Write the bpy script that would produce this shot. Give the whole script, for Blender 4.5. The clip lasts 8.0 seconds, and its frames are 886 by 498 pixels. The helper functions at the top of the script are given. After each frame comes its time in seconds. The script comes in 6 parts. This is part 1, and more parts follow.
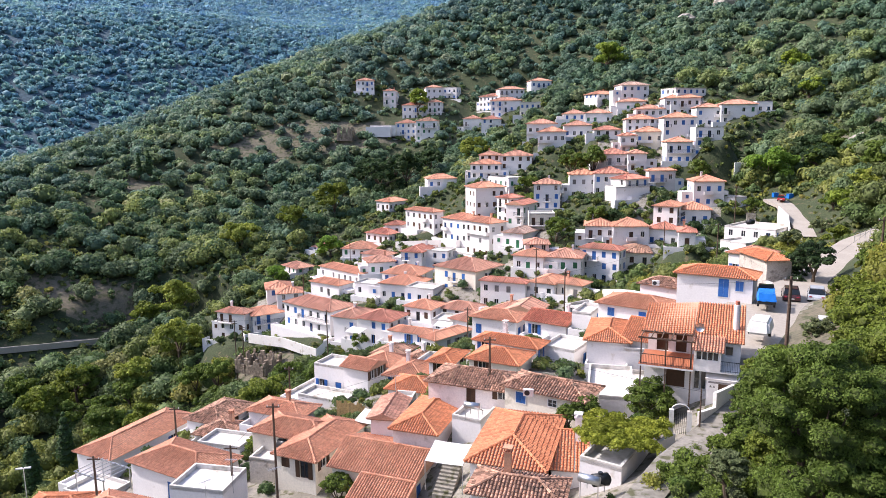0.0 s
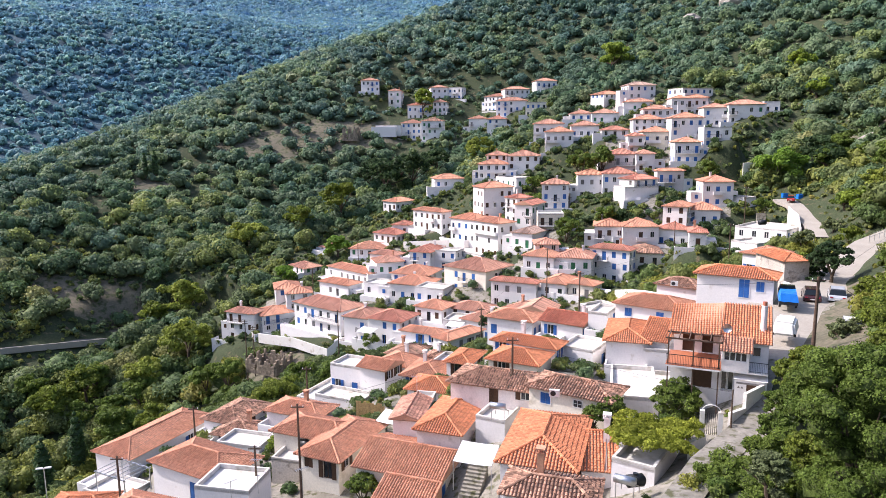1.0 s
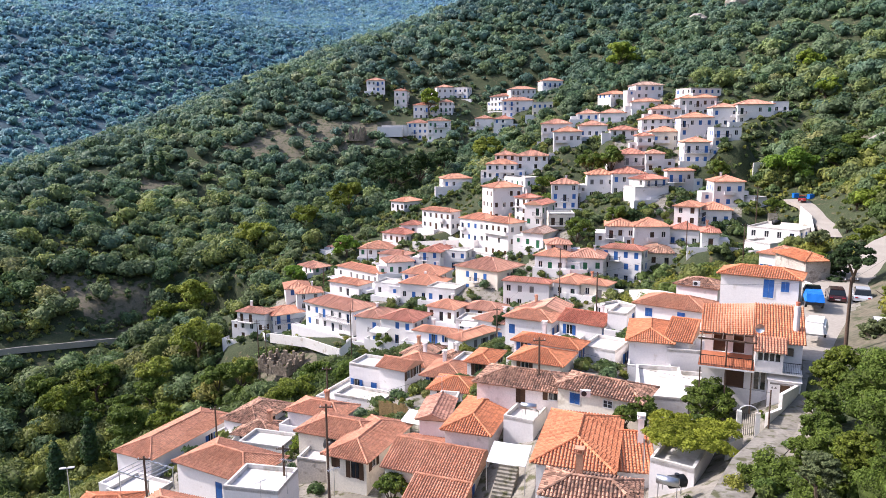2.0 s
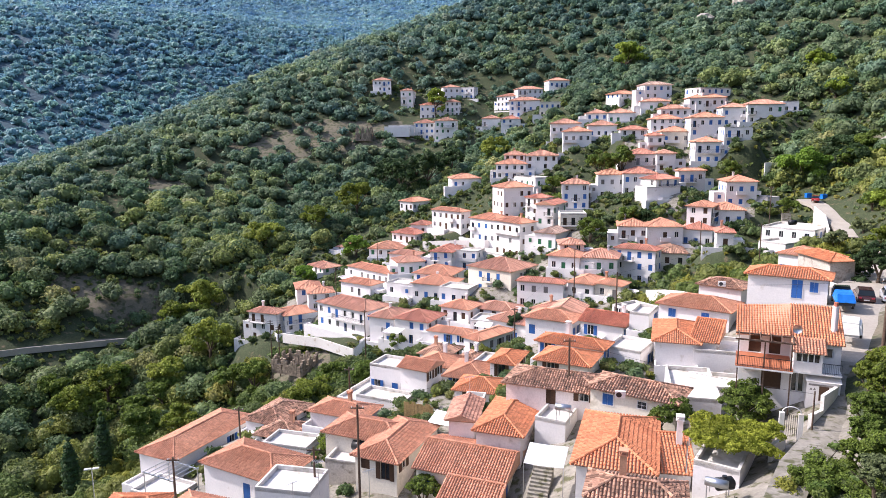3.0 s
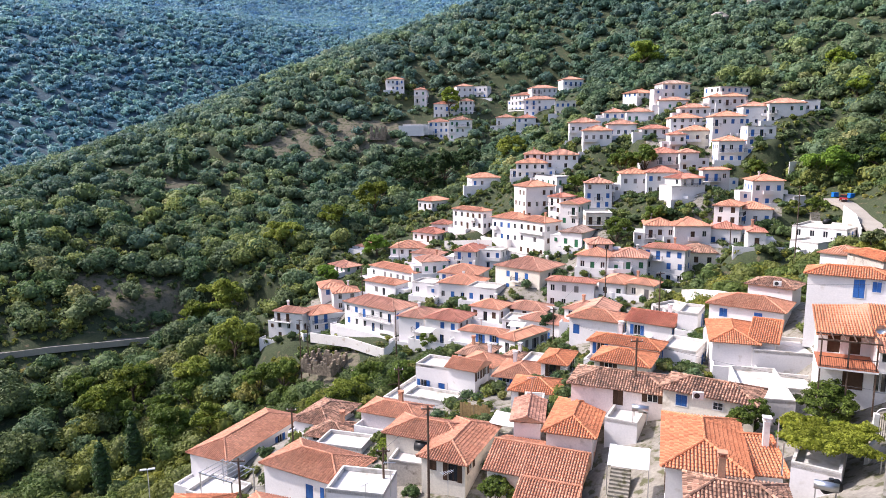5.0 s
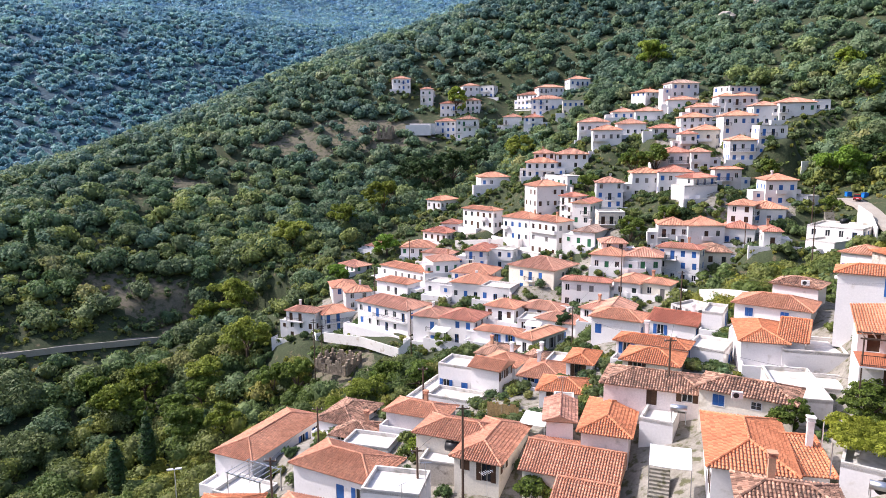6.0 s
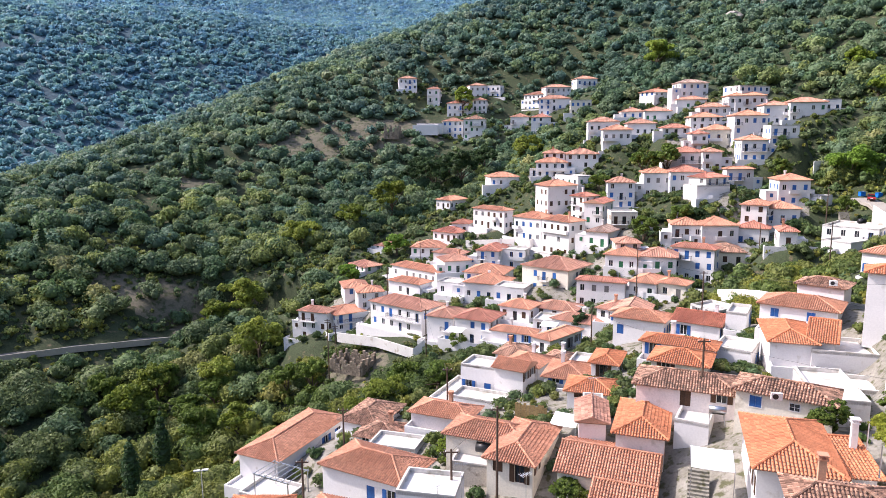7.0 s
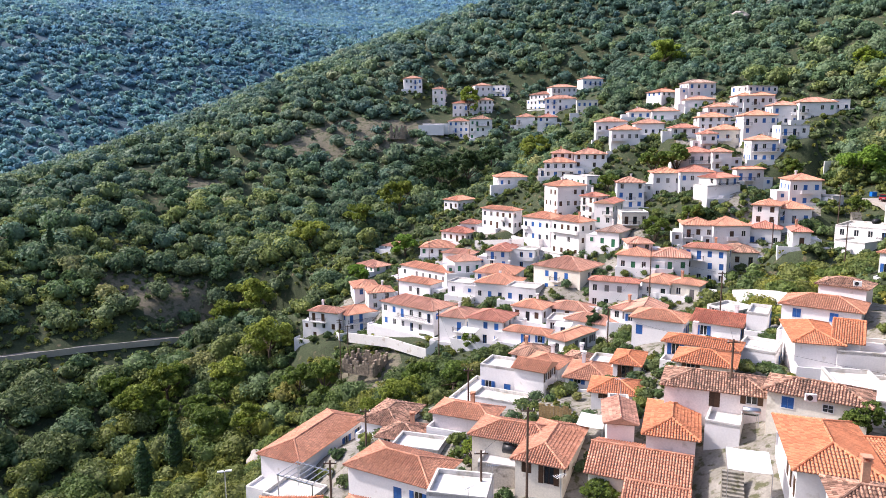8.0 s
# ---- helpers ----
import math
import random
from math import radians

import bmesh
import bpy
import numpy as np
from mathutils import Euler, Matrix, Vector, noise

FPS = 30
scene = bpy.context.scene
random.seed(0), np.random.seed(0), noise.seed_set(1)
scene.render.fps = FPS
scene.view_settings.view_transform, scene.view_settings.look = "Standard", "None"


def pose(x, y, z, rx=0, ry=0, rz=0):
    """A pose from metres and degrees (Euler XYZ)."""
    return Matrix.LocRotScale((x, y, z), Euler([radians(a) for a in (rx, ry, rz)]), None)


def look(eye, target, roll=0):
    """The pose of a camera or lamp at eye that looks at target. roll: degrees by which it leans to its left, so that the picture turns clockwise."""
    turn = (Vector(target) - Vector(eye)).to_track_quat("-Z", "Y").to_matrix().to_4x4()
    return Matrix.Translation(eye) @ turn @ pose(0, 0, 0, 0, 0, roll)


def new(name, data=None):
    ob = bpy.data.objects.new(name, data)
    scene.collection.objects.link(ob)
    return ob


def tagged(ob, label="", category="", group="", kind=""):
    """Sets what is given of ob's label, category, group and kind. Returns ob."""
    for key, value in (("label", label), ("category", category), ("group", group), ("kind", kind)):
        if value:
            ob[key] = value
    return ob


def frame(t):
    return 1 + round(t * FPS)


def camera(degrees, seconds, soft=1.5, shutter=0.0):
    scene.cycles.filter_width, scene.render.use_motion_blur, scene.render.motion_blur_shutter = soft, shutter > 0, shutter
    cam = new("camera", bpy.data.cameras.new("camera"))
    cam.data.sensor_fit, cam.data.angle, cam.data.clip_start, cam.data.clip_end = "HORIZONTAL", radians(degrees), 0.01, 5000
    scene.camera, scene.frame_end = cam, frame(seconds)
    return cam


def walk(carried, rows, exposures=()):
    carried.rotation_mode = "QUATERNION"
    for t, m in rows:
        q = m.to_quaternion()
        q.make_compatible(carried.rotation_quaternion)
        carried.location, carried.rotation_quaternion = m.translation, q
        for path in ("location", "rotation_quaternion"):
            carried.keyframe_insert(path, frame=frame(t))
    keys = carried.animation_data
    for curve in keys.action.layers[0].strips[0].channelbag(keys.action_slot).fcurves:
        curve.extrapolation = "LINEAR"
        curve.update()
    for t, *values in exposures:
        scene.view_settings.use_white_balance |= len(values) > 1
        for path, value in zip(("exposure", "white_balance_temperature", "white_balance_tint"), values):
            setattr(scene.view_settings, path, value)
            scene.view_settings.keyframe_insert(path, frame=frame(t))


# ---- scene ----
cam = camera(65.8, 8.0, soft=0.7)
METRES, EYE, TILT, LEAN, TURN = 22.0, 70.0, 6.2, -1.5, 0.0
ROWS = [
    (0.0, 0.0, 0.0, 0.0, -0.56, -15.68, 1.99),
    (0.5, -0.0444, 0.0019, 0.002, -0.51, -15.67, 1.97),
    (1.0, -0.0953, 0.0017, 0.0047, -0.47, -15.68, 1.97),
    (1.5, -0.1514, 0.003, 0.0067, -0.44, -15.69, 1.96),
    (3.0, -0.3319, 0.0239, 0.0071, -0.29, -15.68, 1.97),
    (3.5, -0.4017, 0.0322, 0.0089, -0.27, -15.68, 1.97),
    (4.0, -0.4697, 0.0393, 0.0093, -0.23, -15.69, 1.97),
    (4.5, -0.5396, 0.0444, 0.01, -0.19, -15.71, 1.98),
    (5.0, -0.6091, 0.0502, 0.0097, -0.16, -15.73, 1.99),
    (6.5, -0.812, 0.0759, 0.0035, -0.06, -15.74, 1.97),
    (7.0, -0.8776, 0.0847, 0.0043, -0.02, -15.74, 1.98),
    (7.5, -0.9392, 0.0913, 0.0043, -0.0, -15.73, 1.97),
    (8.0, -0.9941, 0.0977, 0.0051, 0.02, -15.73, 1.97),
]
walk(cam, [(t, pose(0, 0, EYE, TILT, LEAN, TURN) @ pose(METRES * x, METRES * y, METRES * z, 90 + pitch, roll, yaw)) for t, x, y, z, yaw, pitch, roll in ROWS],
     exposures=[(0.0, 1.06, 6250, 20), (8.0, 1.06, 6250, 20)])

# ---- light: late-morning sun from the side of the ravine, clear sky ----
SUN_FROM = Vector((-0.90, 0.22, 0.86)).normalized()
world = bpy.data.worlds.new("sky")
scene.world = world
world.use_nodes = True
sky = world.node_tree.nodes.new("ShaderNodeTexSky")
sky.sky_type, sky.sun_disc = "NISHITA", False
sky.sun_elevation = math.asin(SUN_FROM.z)
sky.sun_rotation = math.atan2(SUN_FROM.x, SUN_FROM.y)
sky.altitude, sky.dust_density = 150, 3.0
world.node_tree.nodes["Background"].inputs[1].default_value = 0.15
world.node_tree.links.new(sky.outputs[0], world.node_tree.nodes["Background"].inputs[0])
sun = new("sun", bpy.data.lights.new("sun", "SUN"))
sun.data.energy, sun.data.angle, sun.data.color = 2.9, radians(0.53), (1.0, 0.95, 0.87)
sun.matrix_world = look(SUN_FROM * 100, (0, 0, 0))


# ---- materials ----
def material(name, base, rough=0.8, vary=0.25, scale=3.0, fine=40.0, bump=0.2, alt=None, island=0.0, obj=0.0, metal=0.0, tint=False, dist=0.02, stain=None, stain_at=0.62):
    """Procedural surface: large stains, fine grain, relief and, where asked, a shift from piece to piece."""
    m = bpy.data.materials.new(name)
    m.use_nodes = True
    n, l = m.node_tree.nodes, m.node_tree.links
    b = n["Principled BSDF"]
    b.inputs["Roughness"].default_value = rough
    b.inputs["Metallic"].default_value = metal
    b.inputs["Specular IOR Level"].default_value = 0.3
    geo = n.new("ShaderNodeNewGeometry")
    big, small = n.new("ShaderNodeTexNoise"), n.new("ShaderNodeTexNoise")
    big.inputs["Scale"].default_value, small.inputs["Scale"].default_value = scale * 0.1, fine * 0.1
    big.inputs["Detail"].default_value, small.inputs["Detail"].default_value = 5, 4
    for t in (big, small):
        l.new(geo.outputs["Position"], t.inputs["Vector"])
    alt = alt or tuple(c * (1 - vary) for c in base)

    def mix(kind, fac, a, c):
        x = n.new("ShaderNodeMix")
        x.data_type, x.blend_type = "RGBA", kind
        for value, slot in ((fac, x.inputs[0]), (a, x.inputs[6]), (c, x.inputs[7])):
            if hasattr(value, "links") or hasattr(value, "is_output"):
                l.new(value, slot)
            else:
                slot.default_value = value
        return x.outputs[2]

    def ramp(src, lo, hi):
        r = n.new("ShaderNodeMapRange")
        r.inputs[1].default_value, r.inputs[2].default_value = lo, hi
        l.new(src, r.inputs[0])
        return r.outputs[0]

    col = mix("MIX", ramp(big.outputs[0], 0.35, 0.65), (*base, 1), (*alt, 1))
    if stain:
        st = n.new("ShaderNodeTexNoise")
        st.inputs["Scale"].default_value, st.inputs["Detail"].default_value = scale * 0.23, 7
        l.new(geo.outputs["Position"], st.inputs["Vector"])
        col = mix("MIX", ramp(st.outputs[0], stain_at, stain_at + 0.12), col, (*stain, 1))
    grain = ramp(small.outputs[0], 0.3, 0.7)
    val = n.new("ShaderNodeMapRange")
    val.inputs[3].default_value, val.inputs[4].default_value = 1 - vary, 1 + vary * 0.5
    l.new(grain, val.inputs[0])
    factor = val.outputs[0]
    for amount, src in ((island, geo.outputs["Random Per Island"]), (obj, n.new("ShaderNodeObjectInfo").outputs["Random"])):
        if amount:
            r = n.new("ShaderNodeMapRange")
            r.inputs[3].default_value, r.inputs[4].default_value = 1 - amount, 1 + amount
            l.new(src, r.inputs[0])
            k = n.new("ShaderNodeMath")
            k.operation = "MULTIPLY"
            l.new(factor, k.inputs[0]), l.new(r.outputs[0], k.inputs[1])
            factor = k.outputs[0]
    if tint:
        at = n.new("ShaderNodeAttribute")
        at.attribute_name = "tint"
        col = mix("MULTIPLY", 1.0, col, at.outputs["Color"])
    sc = n.new("ShaderNodeVectorMath")
    sc.operation = "SCALE"
    l.new(col, sc.inputs[0]), l.new(factor, sc.inputs["Scale"])
    l.new(sc.outputs[0], b.inputs["Base Color"])
    if bump:
        bp = n.new("ShaderNodeBump")
        bp.inputs["Strength"].default_value, bp.inputs["Distance"].default_value = bump, dist
        l.new(small.outputs[0], bp.inputs["Height"])
        l.new(bp.outputs[0], b.inputs["Normal"])
    return m


WALLS = {
    "white": material("whitewash", (0.78, 0.75, 0.73), 0.85, 0.06, 4, 60, 0.25, obj=0.04, stain=(0.58, 0.535, 0.48), stain_at=0.64),
    "cream": material("cream_plaster", (0.75, 0.69, 0.58), 0.85, 0.10, 4, 60, 0.25, obj=0.05, stain=(0.5, 0.44, 0.34)),
    "pinkish": material("pale_pink_plaster", (0.76, 0.68, 0.65), 0.85, 0.10, 4, 60, 0.25, obj=0.05, stain=(0.5, 0.44, 0.40)),
    "grey": material("weathered_plaster", (0.52, 0.47, 0.41), 0.9, 0.2, 5, 60, 0.3, obj=0.06, stain=(0.24, 0.21, 0.18), stain_at=0.56),
}
TILES = {
    "orange": material("orange_roof_tile", (0.60, 0.235, 0.115), 0.75, 0.15, 5, 50, 0.2, alt=(0.52, 0.19, 0.09), island=0.22, obj=0.08),
    "rust": material("terracotta_roof_tile", (0.58, 0.285, 0.18), 0.8, 0.2, 5, 50, 0.2, alt=(0.47, 0.21, 0.125), island=0.2, obj=0.10),
    "red": material("red_roof_tile", (0.53, 0.20, 0.125), 0.8, 0.18, 5, 50, 0.2, alt=(0.42, 0.14, 0.09), island=0.25, obj=0.08),
    "old": material("weathered_roof_tile", (0.44, 0.25, 0.17), 0.85, 0.25, 6, 50, 0.25, alt=(0.33, 0.19, 0.13), island=0.55, obj=0.08, stain=(0.16, 0.11, 0.08), stain_at=0.55),
    "pink": material("pale_roof_tile", (0.62, 0.33, 0.23), 0.8, 0.2, 5, 50, 0.2, island=0.3, obj=0.08),
    "grey": material("greyed_roof_tile", (0.42, 0.29, 0.23), 0.85, 0.2, 5, 50, 0.2, island=0.35, obj=0.08),
}
# the same tiles for far houses, paled in colour to imitate haze
HAZED = {
    "orange": material("hazed_orange_roof_tile", (0.60, 0.30, 0.19), 0.8, 0.15, 5, 50, 0.2, alt=(0.54, 0.25, 0.155), island=0.2, obj=0.10),
    "rust": material("hazed_terracotta_roof_tile", (0.55, 0.29, 0.205), 0.8, 0.2, 5, 50, 0.2, alt=(0.47, 0.235, 0.16), island=0.25, obj=0.12),
    "red": material("hazed_red_roof_tile", (0.52, 0.225, 0.155), 0.8, 0.18, 5, 50, 0.2, alt=(0.44, 0.18, 0.125), island=0.25, obj=0.10),
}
MORTAR = material("tile_bedding_mortar", (0.60, 0.34, 0.22), 0.9, 0.2, 8, 80, 0.3)
FLATROOF = material("whitewashed_roof_screed", (0.66, 0.625, 0.58), 0.85, 0.12, 3, 30, 0.2, stain=(0.42, 0.39, 0.33), stain_at=0.54)
PAINT = {
    "blue": material("blue_painted_wood", (0.035, 0.13, 0.38), 0.5, 0.12, 4, 60, 0.1, obj=0.25),
    "brown": material("dark_brown_wood", (0.085, 0.045, 0.025), 0.6, 0.2, 4, 60, 0.15, obj=0.25),
    "green": material("green_painted_wood", (0.03, 0.15, 0.07), 0.5, 0.12, 4, 60, 0.1, obj=0.2),
    "grey": material("weathered_grey_wood", (0.22, 0.20, 0.19), 0.7, 0.2, 4, 60, 0.15, obj=0.2),
}
FRAME = material("white_window_frame", (0.72, 0.71, 0.69), 0.5, 0.06, 4, 60, 0.05)
GLASS = material("window_glass", (0.02, 0.025, 0.03), 0.08, 0.1, 2, 10, 0.0)
GLASS.node_tree.nodes["Principled BSDF"].inputs["Specular IOR Level"].default_value = 0.8
IRON = material("dark_iron", (0.05, 0.05, 0.055), 0.5, 0.2, 5, 60, 0.1, metal=0.6)
WOOD = material("weathered_pole_wood", (0.13, 0.085, 0.06), 0.85, 0.3, 8, 60, 0.4)
LEAF = material("foliage", (0.135, 0.170, 0.060), 0.6, 0.25, 1.5, 20, 0.0, alt=(0.098, 0.137, 0.052), island=0.2, tint=True)
LEAF.node_tree.nodes["Principled BSDF"].inputs["Specular IOR Level"].default_value = 0.15
leaf_nodes, leaf_links = LEAF.node_tree.nodes, LEAF.node_tree.links
leaf_through, leaf_mix = leaf_nodes.new("ShaderNodeBsdfTranslucent"), leaf_nodes.new("ShaderNodeMixShader")
leaf_links.new(leaf_nodes["Principled BSDF"].inputs["Base Color"].links[0].from_socket, leaf_through.inputs[0])
leaf_mix.inputs[0].default_value = 0.38
leaf_links.new(leaf_nodes["Principled BSDF"].outputs[0], leaf_mix.inputs[1])
leaf_links.new(leaf_through.outputs[0], leaf_mix.inputs[2])
leaf_links.new(leaf_mix.outputs[0], leaf_nodes["Material Output"].inputs[0])
# inside of crowns: leaf colour darkened to stand for the shade in there
CANOPY = material("shaded_canopy", (0.098, 0.125, 0.045), 0.85, 0.5, 3, 10, 0.6, alt=(0.068, 0.092, 0.034), island=0.12, tint=True, dist=0.5)
BARK = material("bark", (0.11, 0.08, 0.055), 0.9, 0.3, 8, 60, 0.5)
EARTH = material("dry_grass_and_earth", (0.050, 0.064, 0.028), 0.95, 0.45, 2.5, 30, 0.8, alt=(0.038, 0.052, 0.022), stain=(0.13, 0.105, 0.06), stain_at=0.58, dist=0.1)
# far ground: blue haze of distance mixed into the base colour
HAZE_SCRUB = material("haze_tinted_scrub", (0.052, 0.098, 0.125), 0.95, 0.35, 0.4, 3, 0.6, alt=(0.040, 0.078, 0.10), dist=1.0)
FIELD = material("dry_terraced_earth", (0.165, 0.142, 0.10), 0.95, 0.3, 2.5, 25, 0.5, alt=(0.125, 0.115, 0.078), stain=(0.060, 0.072, 0.032), stain_at=0.50, dist=0.1)
ROAD = material("sun_bleached_concrete", (0.37, 0.335, 0.285), 0.9, 0.12, 3, 40, 0.2, stain=(0.34, 0.31, 0.27))
ASPHALT = material("grey_asphalt", (0.125, 0.12, 0.112), 0.9, 0.15, 3, 60, 0.2)
PAVING = material("worn_lane_concrete", (0.27, 0.25, 0.215), 0.9, 0.2, 6, 40, 0.4, alt=(0.19, 0.175, 0.14), stain=(0.09, 0.09, 0.045), stain_at=0.52)
STONE = material("dry_stone", (0.33, 0.26, 0.19), 0.9, 0.3, 6, 30, 0.6, island=0.3, stain=(0.18, 0.15, 0.12))
GARDEN_WALL = material("whitewashed_garden_wall", (0.76, 0.73, 0.68), 0.9, 0.08, 4, 50, 0.3, stain=(0.52, 0.46, 0.38), stain_at=0.58)
TERRACOTTA = material("terracotta_floor_tile", (0.42, 0.15, 0.075), 0.6, 0.15, 4, 40, 0.1)
RUBBER = material("black_rubber", (0.02, 0.02, 0.02), 0.8, 0.2, 8, 60, 0.1)
STEEL = material("galvanised_steel", (0.55, 0.56, 0.58), 0.35, 0.1, 6, 60, 0.05, metal=0.9)
CAR_GLASS = material("tinted_car_glass", (0.015, 0.02, 0.025), 0.06, 0.1, 2, 10, 0.0)
CANVAS = material("white_canvas", (0.80, 0.79, 0.75), 0.85, 0.08, 4, 20, 0.4, dist=0.06)
TARP = material("blue_plastic_tarp", (0.012, 0.17, 0.60), 0.4, 0.15, 5, 20, 0.5, dist=0.08)
PLASTIC = material("black_plastic", (0.025, 0.026, 0.028), 0.4, 0.1, 6, 40, 0.0)
FLOWER = material("red_flowers", (0.50, 0.03, 0.05), 0.6, 0.3, 5, 30, 0.0, island=0.4)
ROCK = material("pale_limestone", (0.42, 0.38, 0.33), 0.9, 0.25, 4, 30, 0.6, stain=(0.22, 0.2, 0.16))
OLDWOOD = material("sun_bleached_planks", (0.45, 0.30, 0.13), 0.85, 0.3, 6, 60, 0.3, island=0.3)
PAINTS = {}


def paint(name, colour):
    if name not in PAINTS:
        PAINTS[name] = material(name + "_car_paint", colour, 0.25, 0.04, 3, 50, 0.0)
        PAINTS[name].node_tree.nodes["Principled BSDF"].inputs["Coat Weight"].default_value = 0.6
    return PAINTS[name]


# ---- mesh helpers ----
class Soup:
    """Vertices and faces gathered for one mesh."""

    def __init__(self):
        self.v, self.f = [], []

    def quad(self, a, b, c, d):
        i = len(self.v)
        self.v += [a, b, c, d]
        self.f.append((i, i + 1, i + 2, i + 3))

    def poly(self, pts):
        i = len(self.v)
        self.v += list(pts)
        self.f.append(tuple(range(i, i + len(pts))))

    def box(self, x0, x1, y0, y1, z0, z1):
        i = len(self.v)
        self.v += [(x, y, z) for z in (z0, z1) for y in (y0, y1) for x in (x0, x1)]
        self.f += [tuple(i + k for k in q) for q in ((0, 2, 3, 1), (4, 5, 7, 6), (0, 1, 5, 4), (2, 6, 7, 3), (0, 4, 6, 2), (1, 3, 7, 5))]

    def tube(self, a, b, r0, r1=None, sides=8, cap=True):
        a, b = Vector(a), Vector(b)
        r1 = r0 if r1 is None else r1
        m = (b - a).to_track_quat("Z", "Y").to_matrix()
        i = len(self.v)
        for p, r in ((a, r0), (b, r1)):
            for k in range(sides):
                t = 2 * math.pi * k / sides
                self.v.append(tuple(p + m @ Vector((r * math.cos(t), r * math.sin(t), 0))))
        for k in range(sides):
            j = (k + 1) % sides
            self.f.append((i + k, i + j, i + sides + j, i + sides + k))
        if cap:
            self.f.append(tuple(i + sides + k for k in range(sides)))
            self.f.append(tuple(i + k for k in reversed(range(sides))))

    def mesh(self, name, mat, smooth=False):
        me = bpy.data.meshes.new(name)
        me.from_pydata(self.v, [], self.f)
        me.materials.append(mat)
        if smooth:
            me.polygons.foreach_set("use_smooth", [True] * len(me.polygons))
        me.update()
        return me


def part(name, soup, mat, parent, label="", smooth=False, m=None):
    ob = new(name, soup if isinstance(soup, bpy.types.Mesh) else soup.mesh(name, mat, smooth))
    ob.parent = parent
    if m is not None:
        ob.matrix_basis = m
    return tagged(ob, label)


def thing(name, m, label, category, group="", kind=""):
    ob = new(name)
    ob.empty_display_size = 0.3
    ob.matrix_basis = m
    return tagged(ob, label, category, group, kind)


# ---- the ground: one sheet, shaped by rings of heights round the eye, levelled at each house ----
RING_0, RING_STEP, FIRST, STEP = 24.0, 1.33, -54.0, 9.0
RINGS = []


def ring(*heights):
    RINGS.append(heights)


ring(47, 45, 43, 43, 43, 45, 46, 47, 47, 48, 48, 44, 38)
ring(46, 43, 41, 40, 40, 41, 44, 46, 46, 48, 50, 48, 44)
ring(42, 41, 40, 39, 38, 37, 41, 46, 47, 50, 53, 54, 53)
ring(33, 35, 36, 37, 37, 37, 43, 44, 46, 53, 56, 60, 65)
ring(18, 24, 30, 36, 37, 41, 45, 44, 47, 51, 55, 68, 81)
ring(7, 8, 12, 21, 30, 33, 33, 38, 44, 49, 61, 81, 101)
ring(5, 1, -0, 2, 11, 25, 32, 35, 38, 46, 66, 93, 120)
ring(12, 2, -7, -5, 22, 26, 24, 37, 41, 45, 70, 105, 138)
ring(22, 26, 24, 14, 27, 34, 52, 68, 61, 55, 77, 118, 155)
ring(20, 38, 55, 57, 42, 43, 40, 77, 97, 101, 112, 143, 177)
ring(13, 24, 44, 76, 104, 122, 117, 121, 128, 153, 172, 193, 218)
ring(27, 18, 12, 30, 92, 138, 190, 209, 202, 215, 235, 260, 287)
ring(62, 70, 64, 37, 18, 30, 100, 191, 247, 275, 308, 344, 380)
ring(112, 141, 154, 154, 144, 124, 142, 230, 319, 369, 409, 447, 484)
ring(224, 248, 294, 318, 314, 270, 257, 310, 390, 459, 510, 552, 590)
ring(445, 390, 292, 236, 283, 299, 370, 434, 494, 552, 600, 644, 686)
ring(689, 731, 700, 667, 652, 628, 618, 599, 601, 631, 675, 724, 775)
LATTICE = np.array(RINGS, float)


def spline(t):
    t = np.abs(t)
    return np.where(t < 1, 2 / 3 - t * t + t ** 3 / 2, np.where(t < 2, (2 - t) ** 3 / 6, 0))


SX, SY, SR, SW = np.zeros(0), np.zeros(0), np.zeros(0), np.zeros(0)


def hillside(x, y):
    """Height of the open slope."""
    x, y = np.atleast_1d(np.asarray(x, float)), np.atleast_1d(np.asarray(y, float))
    nr, na = LATTICE.shape
    a = np.degrees(np.arctan2(x, y))
    edge = -FIRST
    back = np.clip((np.abs(a) - edge) / (180 - edge), 0, 1)
    s = np.clip(np.log(np.maximum(np.hypot(x, y), 1) / RING_0) / math.log(RING_STEP), -0.5, nr - 1)
    br = np.array([spline(s - i) for i in range(nr)]).T
    br /= br.sum(1, keepdims=True)

    def at(angle):
        t = np.clip((angle - FIRST) / STEP, 0, na - 1)
        ba = np.array([spline(t - i) for i in range(na)]).T
        ba /= ba.sum(1, keepdims=True)
        return np.einsum("ki,ij,kj->k", br, LATTICE, ba)

    return at(a) * (1 - back / 2) + at(-a) * back / 2


def ground(x, y):
    """Height of the ground, with the terraces on which houses and roads stand."""
    x, y = np.atleast_1d(np.asarray(x, float)), np.atleast_1d(np.asarray(y, float))
    z = hillside(x, y)
    for i in range(0, len(x), 4000):
        d2 = (x[i:i + 4000, None] - SX) ** 2 + (y[i:i + 4000, None] - SY) ** 2
        w = np.exp(-d2 / SW ** 2) + 1e-9
        z[i:i + 4000] += (w * SR).sum(1) / np.maximum(w.sum(1), 0.30)
    return z


# plan of the houses: place, base height, width, depth, eaves height, turn, roof, tile tone, wall, shutters
PLOTS = []


def plot(x, y, z, w, d, h, yaw, roof="hip", tile="rust", wall="white", paint="brown", windows=True):
    PLOTS.append((x, y, z, w, d, h, yaw, roof, tile, wall, paint, windows))


